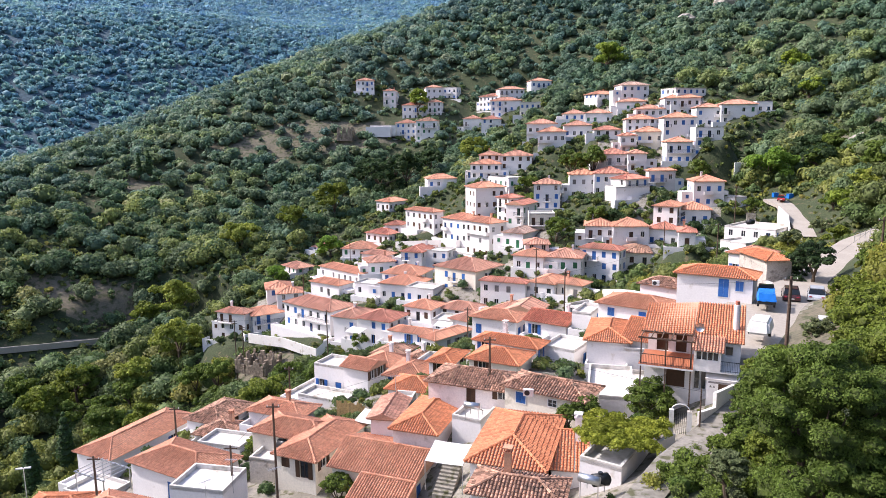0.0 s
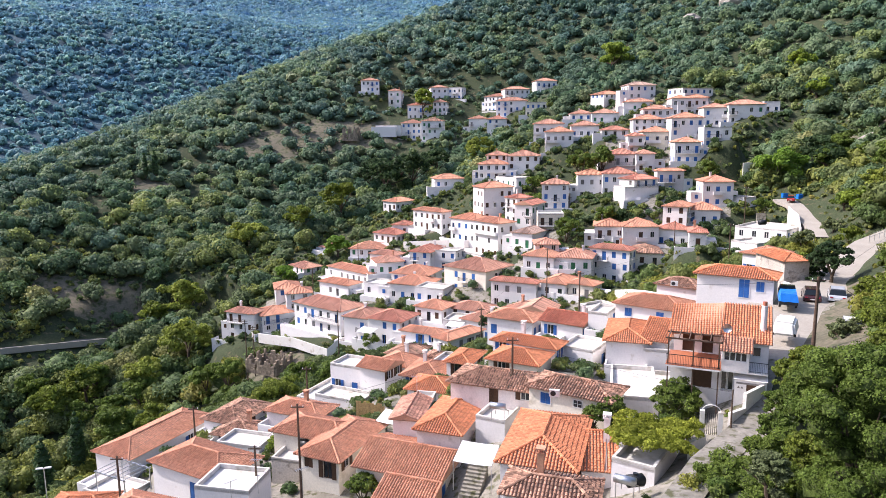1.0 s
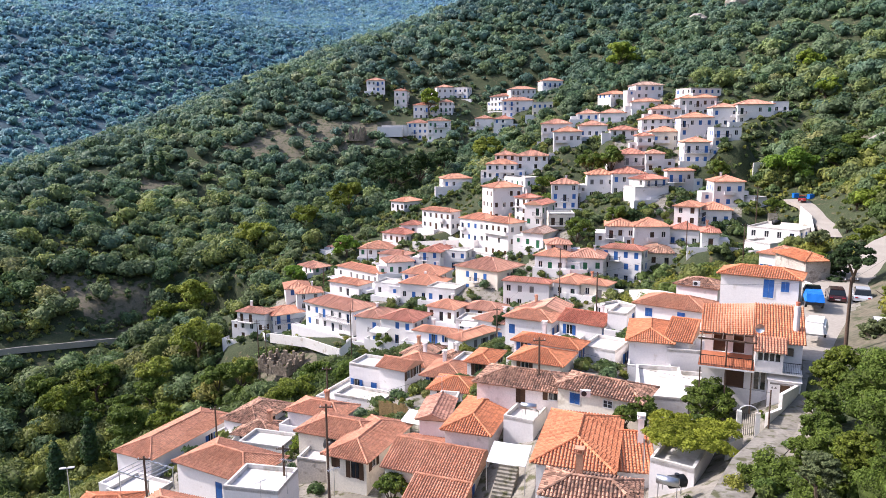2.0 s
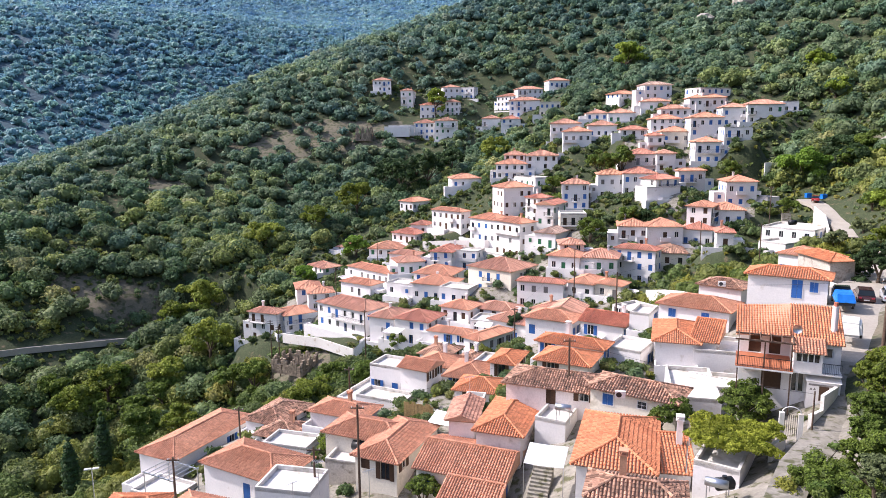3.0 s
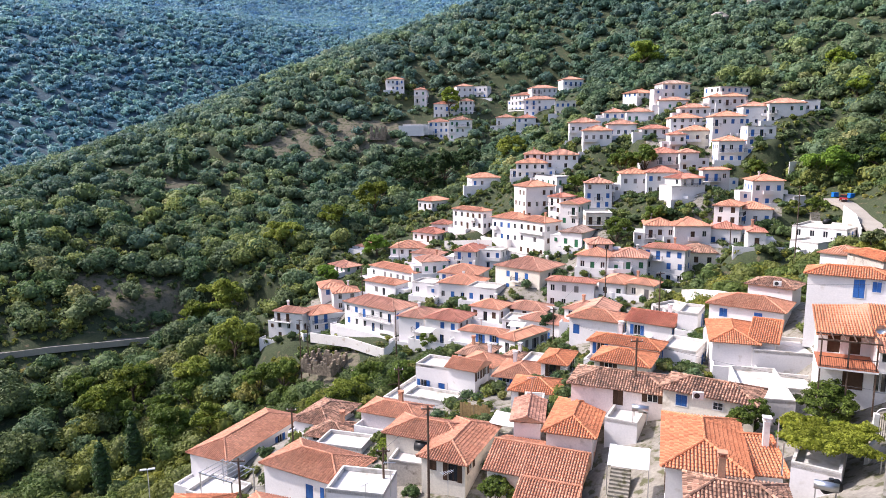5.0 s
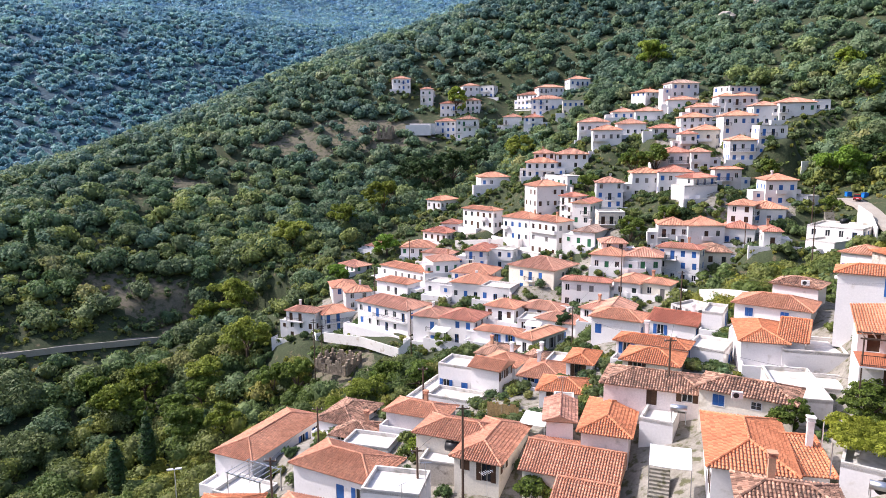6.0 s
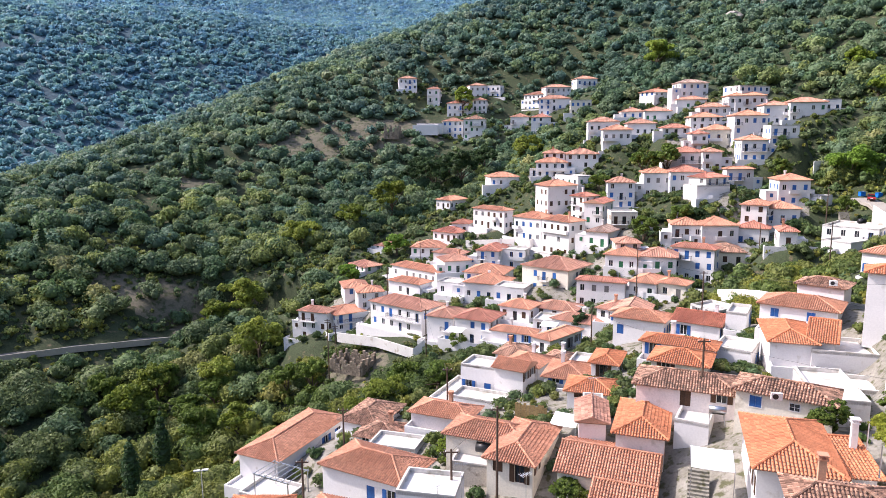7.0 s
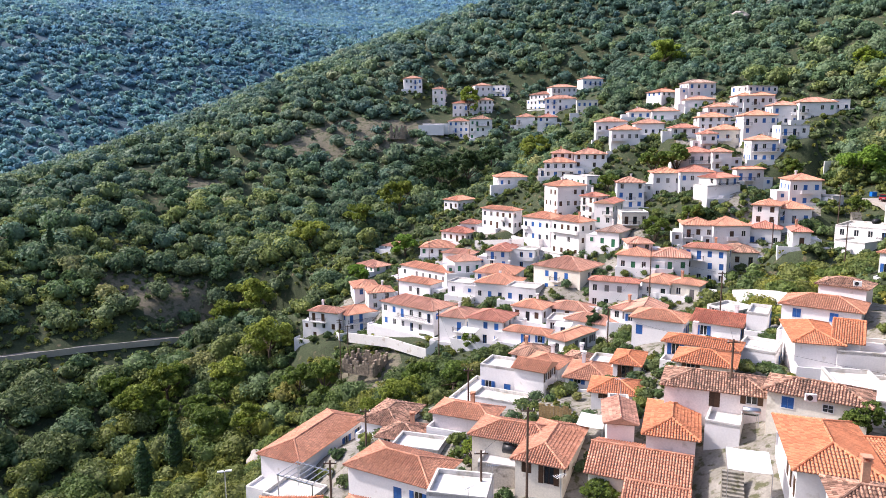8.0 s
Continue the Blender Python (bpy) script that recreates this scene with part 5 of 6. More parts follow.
tree(-2.8, 283.8, 64.8, 6, "dark")
tree(26.2, 283.8, 67.2, 5, "dark")
tree(-27.4, 288.2, 66.5, 6, "dark")
tree(-18.1, 288.2, 65.8, 6, "dark")
tree(-7.6, 291.5, 67.5, 5, "dark")
tree(-34.6, 288.2, 64.3, 4, "dark")
cypress(-78.2, 134.2, 1.6, 13.0)
cypress(-82.3, 128.7, -1.4, 13.0)
cypress(-124.2, 285.6, 54.3, 9.5)
cypress(-120.1, 285.6, 54.7, 10.5)
cypress(-156.0, 209.0, 32.3, 9)
cypress(-143.4, 209.0, 36.1, 8)
cypress(-25.4, 275.0, 21.9, 7)
tree(16.2, 37.4, 51.9, 0.9, "green", name='shrub', category='shrub')
tree(14.8, 33.0, 52.8, 1.2, "grey", name='shrub', category='shrub')


# ---- vehicles ----
def wheel(parent, x, y, r):
    t, m = Soup(), Soup()
    t.tube((x, y - 0.1, r), (x, y + 0.1, r), r, r, 16)
    m.tube((x, y - 0.105, r), (x, y + 0.105, r), r * 0.6, r * 0.6, 12)
    p = part("wheel", t, RUBBER, parent)
    part("rim", m, STEEL, p)


def car(x, y, z, yaw, colour, rgb, length=4.1, tall=1.48, label=""):
    ob = thing("car", pose(x, y, z, 0, 0, yaw), label or f"{colour} hatchback car parked on the road", "car")
    L, w = length / 2, 0.86
    lower = [(-L, 0.32), (-L, 0.62), (-L + 0.12, 0.86), (-L * 0.55, 0.95), (L - 0.75, 0.95), (L - 0.1, 0.78), (L, 0.55), (L, 0.32)]
    upper = [(-L + 0.25, 0.93), (-L + 0.55, tall - 0.06), (-L + 1.0, tall), (L - 1.9, tall), (L - 0.95, 0.94)]
    body, glass = Soup(), Soup()

    def prism(s, prof, wb, wt, zmid):
        i = len(s.v)
        for sy in (-1, 1):
            for px, pz in prof:
                s.v.append((px, sy * (wb + (wt - wb) * max(0, (pz - zmid)) / 0.6), pz))
        n = len(prof)
        s.f.append(tuple(i + k for k in range(n)))
        s.f.append(tuple(i + n + k for k in reversed(range(n))))
        s.f += [(i + k, i + n + k, i + n + (k + 1) % n, i + (k + 1) % n) for k in range(n)]
    prism(body, lower, w, w - 0.06, 0.6)
    prism(glass, [(a * 1.002, b - 0.03) for a, b in upper], w - 0.05, w - 0.2, 0.95)
    part("body", body, paint(colour, rgb), ob)
    part("glasshouse", glass, CAR_GLASS, ob)
    roof = Soup()
    roof.box(-L + 0.75, L - 1.75, -w + 0.2, w - 0.2, tall - 0.05, tall + 0.02)
    part("roof", roof, paint(colour, rgb), ob)
    for sx in (-L * 0.62, L * 0.62):
        for sy in (-w + 0.08, w - 0.08):
            wheel(ob, sx, sy, 0.31)
    for sy in (-w + 0.28, w - 0.28):
        for sx, nm in ((-L - 0.005, "tail_light"), (L + 0.005, "headlight")):
            s = Soup()
            s.box(sx - 0.02, sx + 0.02, sy - 0.14, sy + 0.14, 0.62, 0.74)
            part(nm, s, FLOWER if nm == "tail_light" else FRAME, ob)
    for sx in (-L - 0.012, L + 0.012):
        s = Soup()
        s.box(sx - 0.01, sx + 0.01, -0.26, 0.26, 0.42, 0.53)
        part("number_plate", s, FRAME, ob)
    return ob


def pickup(x, y, z, yaw):
    """A small truck whose load bed is covered by a blue tarpaulin."""
    ob = thing("pickup_truck", pose(x, y, z, 0, 0, yaw), "small dark truck with a bright blue tarpaulin over its load", "truck")
    s, c, g, t = Soup(), Soup(), Soup(), Soup()
    s.box(-2.3, 2.3, -0.85, 0.85, 0.45, 0.75)
    c.box(0.9, 2.3, -0.85, 0.85, 0.75, 1.25)
    i = len(g.v)
    g.v += [(0.95, -0.82, 1.25), (2.1, -0.82, 1.25), (2.1, 0.82, 1.25), (0.95, 0.82, 1.25), (1.0, -0.7, 1.8), (1.7, -0.7, 1.8), (1.7, 0.7, 1.8), (1.0, 0.7, 1.8)]
    g.f += [(0, 1, 5, 4), (1, 2, 6, 5), (2, 3, 7, 6), (3, 0, 4, 7), (4, 5, 6, 7)]
    n = 10
    for a in range(n + 1):
        for b in range(n + 1):
            px, py = -2.35 + 3.1 * a / n, -0.92 + 1.84 * b / n
            e = min(a, n - a, b, n - b)
            t.v.append((px, py, 0.8 + (0.0 if e == 0 else 0.75) + 0.10 * noise.noise(Vector((px * 2, py * 2, 3)))))
    t.f = [(a * (n + 1) + b, (a + 1) * (n + 1) + b, (a + 1) * (n + 1) + b + 1, a * (n + 1) + b + 1) for a in range(n) for b in range(n)]
    part("chassis", s, PLASTIC, ob), part("cab", c, paint("dark_grey", (0.05, 0.055, 0.06)), ob)
    part("cab_window", g, CAR_GLASS, ob), part("tarpaulin", t, TARP, ob, "creased blue tarpaulin")
    for sx in (-1.4, 1.5):
        for sy in (-0.75, 0.75):
            wheel(ob, sx, sy, 0.33)


def covered_trailer(x, y, z, yaw):
    ob = thing("trailer", pose(x, y, z, 0, 0, yaw), "small trailer wrapped in a white canvas cover", "trailer")
    bm = bmesh.new()
    bmesh.ops.create_cube(bm, size=1, matrix=Matrix.Translation((0, 0, 0.95)) @ Matrix.Diagonal((3.2, 1.9, 1.2, 1)))
    bmesh.ops.bevel(bm, geom=bm.edges[:], offset=0.22, segments=3, affect="EDGES")
    for v in bm.verts:
        v.co += Vector((0, 0, 0.05)) * noise.noise(v.co * 2)
        if v.co.z > 1.2:
            v.co.x *= 0.86
            v.co.y *= 0.85
    me = bpy.data.meshes.new("canvas_cover")
    bm.to_mesh(me)
    me.materials.append(CANVAS)
    part("canvas_cover", me, None, ob)
    s = Soup()
    s.tube((1.5, 0, 0.45), (2.5, 0, 0.4), 0.05)
    part("drawbar", s, STEEL, ob)
    for sy in (-0.8, 0.8):
        wheel(ob, -0.2, sy, 0.28)


car(41.0, 72.6, 51.9, 62, "silver", (0.5, 0.53, 0.58), label="silver-blue hatchback car parked under a tree")
car(38.5, 73.2, 51.8, 66, "dark_red", (0.06, 0.02, 0.02), label="dark red car parked beside a silver one")
car(34.0, 58.3, 52.4, 62, "white", (0.75, 0.75, 0.75), label="white car half hidden by bushes by the road")
car(86.1, 171.6, 52.8, 60, "red", (0.45, 0.04, 0.04), label="red car parked at the upper road")
car(104.0, 176.0, 52.0, 20, "silver", (0.5, 0.53, 0.58), label="silver car parked beside the upper track")
car(110.1, 182.6, 52.1, 20, "white", (0.75, 0.75, 0.75), label="white car parked beside the upper track")
car(-96.2, 197.0, 11.3, 25, "black", (0.02, 0.02, 0.025), label="black car on the valley road")
pickup(33.9, 69.3, 52.3, 66)
covered_trailer(28.2, 58.3, 52.3, 58)


# ---- poles and wires ----
TOPS = {}


def pole(key, x, y, z, h, lean=0.0, arms=1, r=0.13):
    z0 = min(z, float(ground(x, y)[0]))
    ob = thing("utility_pole", pose(x, y, z), "weathered dark wooden utility pole", "pole", "utility poles")
    s = Soup()
    s.tube((0, 0, z0 - z - 0.5), (lean * h, 0, h), r, r * 0.7, 10)
    shaft = part("shaft", s, WOOD, ob)
    for k in range(arms):
        a = Soup()
        q = h - 0.3 - 0.5 * k
        a.box(lean * h - 0.6, lean * h + 0.6, -0.06, 0.06, q - 0.05, q + 0.05)
        arm = part("crossarm", a, WOOD, ob)
        for dx in (-0.5, 0.0, 0.5):
            i = Soup()
            i.tube((lean * h + dx, 0, q + 0.05), (lean * h + dx, 0, q + 0.2), 0.04, 0.03, 6)
            part("insulator", i, FRAME, arm)
    TOPS[key] = Vector((x + lean * h, y, z + h - 0.2))


def wire(a, b, sag=0.5):
    a, b = Vector(a), Vector(b)
    cu = bpy.data.curves.new("wire", "CURVE")
    cu.dimensions, cu.bevel_depth, cu.bevel_resolution = "3D", 0.012, 0
    sp = cu.splines.new("POLY")
    n = 12
    sp.points.add(n)
    for k in range(n + 1):
        t = k / n
        p = a.lerp(b, t) - Vector((0, 0, sag * 4 * t * (1 - t)))
        sp.points[k].co = (*p, 1)
    cu.materials.append(PLASTIC)
    tagged(new("overhead_wire", cu), "thin dark overhead wire strung between poles", "wire", "overhead wires")


pole("road", 28.3, 53.9, 52.4, 6.1, r=0.16)
pole("right", 43.3, 66.0, 54.1, 7.6)
pole("a", -15.0, 57.8, 37.7, 8.9)
pole("b", -32.6, 60.1, 35.5, 5.2)
pole("c", -31.3, 76.2, 35.0, 3.9)
pole("d", -19.3, 83.2, 34.7, 6.5)
pole("e", 4.7, 63.5, 43.8, 7.0)
pole("f", 18.9, 101.6, 40.6, 8.8)
pole("g", 4.5, 110.9, 33.7, 7.9)
pole("h", -43.5, 145.4, 13.2, 15.9, arms=2)
pole("i", -45.2, 145.4, 14.6, 15.9, arms=2)
pole("j", -23.6, 137.5, 25.9, 8.7)
pole("k", 53.4, 129.8, 45.7, 7.1)
pole("l", -19.0, 57.8, 38.8, 3.9)
pole("m", 17.9, 44.8, 49.2, 3.4, arms=0, r=0.07)
pole("n", -33.7, 165.0, 30.3, 7.8)
pole("o", -27.1, 203.5, 33.1, 6.0)
pole("p", 20.1, 140.8, 36.2, 10.3)
pole("q", 51.1, 154.0, 45.2, 5.2, arms=0)
pole("s", 71.7, 165.0, 48.6, 8.5)
for a, b in (("b", "c"), ("c", "d"), ("a", "d"), ("d", "j"), ("l", "a"), ("h", "j"), ("i", "j"), ("e", "g"), ("g", "p"), ("f", "p"), ("f", "k"), ("k", "road"), ("j", "n"), ("n", "o"), ("a", "e"), ("e", "f"), ("road", "right"), ("k", "s"), ("m", "e"), ("road", "f")):
    wire(TOPS[a], TOPS[b], 0.02 * (TOPS[a] - TOPS[b]).length)


# ---- garden walls, pergolas, awnings, roof gear ----
def wall_run(pts, h, thick=0.25, mat=None, label="whitewashed garden wall along the lane", name="garden_wall", foot=1.2):
    """A wall along points (x, y, z): z is the height of its top."""
    s = Soup()
    pts = [Vector(p) for p in pts]
    off = []
    for i, p in enumerate(pts):
        a, b = pts[max(0, i - 1)], pts[min(len(pts) - 1, i + 1)]
        t = Vector((b.x - a.x, b.y - a.y, 0)).normalized()
        off.append(Vector((t.y, -t.x, 0)) * thick / 2)
    for i in range(len(pts) - 1):
        p, q, u, v = pts[i], pts[i + 1], off[i], off[i + 1]
        dn = Vector((0, 0, h + foot))
        s.quad(tuple(p - u), tuple(p + u), tuple(q + v), tuple(q - v))
        s.quad(tuple(p + u), tuple(p + u - dn), tuple(q + v - dn), tuple(q + v))
        s.quad(tuple(p - u - dn), tuple(p - u), tuple(q - v), tuple(q - v - dn))
    for p, u in ((pts[0], off[0]), (pts[-1], off[-1])):
        dn = Vector((0, 0, h + foot))
        s.quad(tuple(p - u), tuple(p - u - dn), tuple(p + u - dn), tuple(p + u))
    return tagged(new(name, s.mesh(name, mat or GARDEN_WALL)), label, "wall")


def pergola(x, y, z, w, d, h, yaw, n=7, mat=None, label="slatted pergola of dark beams on thin posts"):
    ob = thing("pergola", pose(x, y, z, 0, 0, yaw), label, "pergola")
    mat = mat or WOOD
    for px in (-w / 2, w / 2):
        for py in (-d / 2, d / 2):
            s = Soup()
            s.box(px - 0.05, px + 0.05, py - 0.05, py + 0.05, -0.3, h)
            part("post", s, mat, ob)
    for py in (-d / 2, d / 2):
        s = Soup()
        s.box(-w / 2 - 0.2, w / 2 + 0.2, py - 0.05, py + 0.05, h, h + 0.12)
        part("beam", s, mat, ob)
    for k in range(n):
        px = -w / 2 + w * k / (n - 1)
        s = Soup()
        s.box(px - 0.03, px + 0.03, -d / 2 - 0.2, d / 2 + 0.2, h + 0.12, h + 0.2)
        part("rafter", s, mat, ob)
    return ob


def vine(x, y, z, w, d, yaw, tint="vine", thick=0.6, label="leafy green vine spread over a terrace frame"):
    rng = np.random.default_rng(int(abs(x * 5 + y * 3) * 10))
    ob = thing("vine", pose(x, y, z, 0, 0, yaw), label, "vine")
    n = int(w * d * 4.0) + 4
    c = np.c_[rng.uniform(-w / 2, w / 2, n), rng.uniform(-d / 2, d / 2, n), rng.normal(size=n) * 0.12]
    r = rng.uniform(0.45, 0.85, n)
    part("leaves", leaf_mesh("leaves", c, r, np.repeat(np.array(TINTS[tint])[None], n, 0) * rng.uniform(0.8, 1.2, (n, 1)), np.full(n, max(0.12, 0.003 * math.hypot(x, y))), 1.5, rng, thick, tri=True), None, ob)
    for sx in (-w / 2, w / 2):
        for sy in (-d / 2, d / 2):
            s = Soup()
            s.tube((sx, sy, -2.3), (sx, sy, 0), 0.05, 0.04, 6)
            part("post", s, STEEL, ob)


def awning(x, y, z, w, d, yaw, drop=0.5, label="taut white canvas awning on a metal frame"):
    ob = thing("awning", pose(x, y, z, 0, 0, yaw), label, "awning")
    s, f = Soup(), Soup()
    n = 8
    for k in range(n + 1):
        for j in (0, 1):
            s.v.append((-w / 2 + w * k / n, -d / 2 + d * j, -drop * (1 - j) - 0.05 * math.sin(math.pi * k / n)))
    for k in range(n + 1):
        for j in (0, 1):
            s.v.append((-w / 2 + w * k / n, -d / 2 + d * j, -drop * (1 - j) - 0.05 * math.sin(math.pi * k / n) - 0.03))
    m = 2 * (n + 1)
    s.f = [(2 * k, 2 * k + 2, 2 * k + 3, 2 * k + 1) for k in range(n)] + [(m + 2 * k, m + 2 * k + 1, m + 2 * k + 3, m + 2 * k + 2) for k in range(n)]
    part("canvas", s, CANVAS, ob)
    for sx in (-w / 2, w / 2):
        f.tube((sx, -d / 2, -drop - 2.4), (sx, -d / 2, -drop), 0.035, 0.035, 6)
        f.tube((sx, -d / 2, -drop - 0.04), (sx, d / 2, -0.04), 0.03, 0.03, 6)
    part("frame", f, STEEL, ob)


def solar_heater(x, y, z, yaw):
    ob = thing("solar_water_heater", pose(x, y, z, 0, 0, yaw), "solar water heater with a steel tank over its panel", "water heater")
    t, p, f = Soup(), Soup(), Soup()
    t.tube((-0.65, 0.5, 1.05), (0.65, 0.5, 1.05), 0.27, 0.27, 16)
    p.v += [(-0.6, -0.9, 0.15), (0.6, -0.9, 0.15), (0.6, 0.4, 0.85), (-0.6, 0.4, 0.85), (-0.6, -0.9, 0.07), (0.6, -0.9, 0.07), (0.6, 0.4, 0.77), (-0.6, 0.4, 0.77)]
    p.f += [(0, 1, 2, 3), (7, 6, 5, 4), (0, 4, 5, 1), (1, 5, 6, 2), (2, 6, 7, 3), (3, 7, 4, 0)]
    for sx in (-0.55, 0.55):
        f.tube((sx, 0.5, -0.3), (sx, 0.5, 0.85), 0.03, 0.03, 6)
        f.tube((sx, -0.85, -0.3), (sx, -0.85, 0.1), 0.03, 0.03, 6)
    part("tank", t, STEEL, ob, smooth=True), part("panel", p, CAR_GLASS, ob), part("stand", f, STEEL, ob)


def water_tank(x, y, z, yaw, r=0.5, length=1.4):
    ob = thing("water_tank", pose(x, y, z, 0, 0, yaw), "black plastic water tank lying on a terrace", "tank")
    s = Soup()
    s.tube((-length / 2, 0, r), (length / 2, 0, r), r, r, 18)
    s.tube((length / 2, 0, r), (length / 2 + 0.15, 0, r), r, r * 0.5, 18)
    part("drum", s, PLASTIC, ob, smooth=True)
    c = Soup()
    c.tube((0, 0, 2 * r - 0.02), (0, 0, 2 * r + 0.1), 0.15, 0.15, 10)
    part("lid", c, PLASTIC, ob)


wall_run([(14.9, 44.3, 49.0), (16.4, 45.5, 49.0)], 1.3)
wall_run([(18.1, 45.5, 50.6), (19.9, 47.3, 50.2)], 1.4)
wall_run([(19.9, 47.3, 51.3), (23.0, 50.6, 50.8)], 2.4)
wall_run([(-44.3, 152.6, 25.3), (-34.9, 145.9, 26.2), (-26.3, 139.1, 25.7), (-23.9, 139.1, 27.9)], 1.0)
wall_run([(80.0, 160.6, 52.7), (79.0, 154.0, 51.4), (75.1, 145.2, 49.4)], 3.0)
wall_run([(0.2, 195.8, 40.0), (-13.4, 204.6, 38.3)], 3.0)
wall_run([(-136.5, 162.5, 16.2), (-117.7, 176.8, 15.0), (-104.2, 186.7, 13.6), (-97.2, 198.6, 11.2), (-85.7, 207.4, 10.0), (-69.2, 200.4, 13.2)], 0.5, 0.3, ROAD, label="pale concrete parapet along the valley road")
wall_run([(30.2, 124.0, 41.4), (31.7, 119.0, 42.6), (32.9, 114.0, 43.5), (33.9, 111.0, 43.8)], 1.2, label="whitewashed garden wall above a hedge")
wall_run([(84.1, 195.8, 61.4), (92.3, 198.0, 61.7)], 2.5)
pergola(-37.2, 70.2, 31.7, 4.6, 3.2, 2.4, -28, mat=STEEL, label="slatted pergola of pale metal bars on thin posts")
vine(12.5, 44.9, 49.5, 5.6, 4.4, -22)
awning(0.5, 49.9, 45.9, 3.0, 2.6, -18)
awning(-7.4, 67.3, 41.5, 2.6, 2.2, -25)
awning(-17.5, 136.4, 30.8, 3.6, 2.6, -28, 0.4)
awning(0.5, 129.8, 33.7, 3.2, 2.4, -25, 0.4)
awning(13.9, 116.6, 38.2, 2.6, 2.0, -20, 0.5)
solar_heater(2.7, 54.8, 46.6, 160)
solar_heater(9.1, 38.8, 48.4, 150)
water_tank(-15.8, 64.7, 39.0, -20)
water_tank(9.8, 39.5, 48.4, 10, 0.4, 1.0)
water_tank(61.5, 134.2, 51.9, 10, 0.5, 1.3)


# ---- the roadside house with terrace, pergola and glazed bay ----
def openings(house, s, x0, x1, y, z0, z1, cuts):
    """A front wall in the plane y with rectangular openings (xa, xb, za, zb)."""
    xs, zs = sorted({x0, x1, *[v for c in cuts for v in c[:2]]}), sorted({z0, z1, *[v for c in cuts for v in c[2:]]})
    for xa, xb in zip(xs, xs[1:]):
        for za, zb in zip(zs, zs[1:]):
            if not any(c[0] < (xa + xb) / 2 < c[1] and c[2] < (za + zb) / 2 < c[3] for c in cuts):
                s.quad((xa, y, za), (xb, y, za), (xb, y, zb), (xa, y, zb))
    for xa, xb, za, zb in cuts:
        s.quad((xa, y, za), (xb, y, za), (xb, y + 0.25, za), (xa, y + 0.25, za))
        s.quad((xa, y + 0.25, zb), (xb, y + 0.25, zb), (xb, y, zb), (xa, y, zb))
        s.quad((xa, y, za), (xa, y + 0.25, za), (xa, y + 0.25, zb), (xa, y, zb))
        s.quad((xb, y + 0.25, za), (xb, y, za), (xb, y, zb), (xb, y + 0.25, zb))


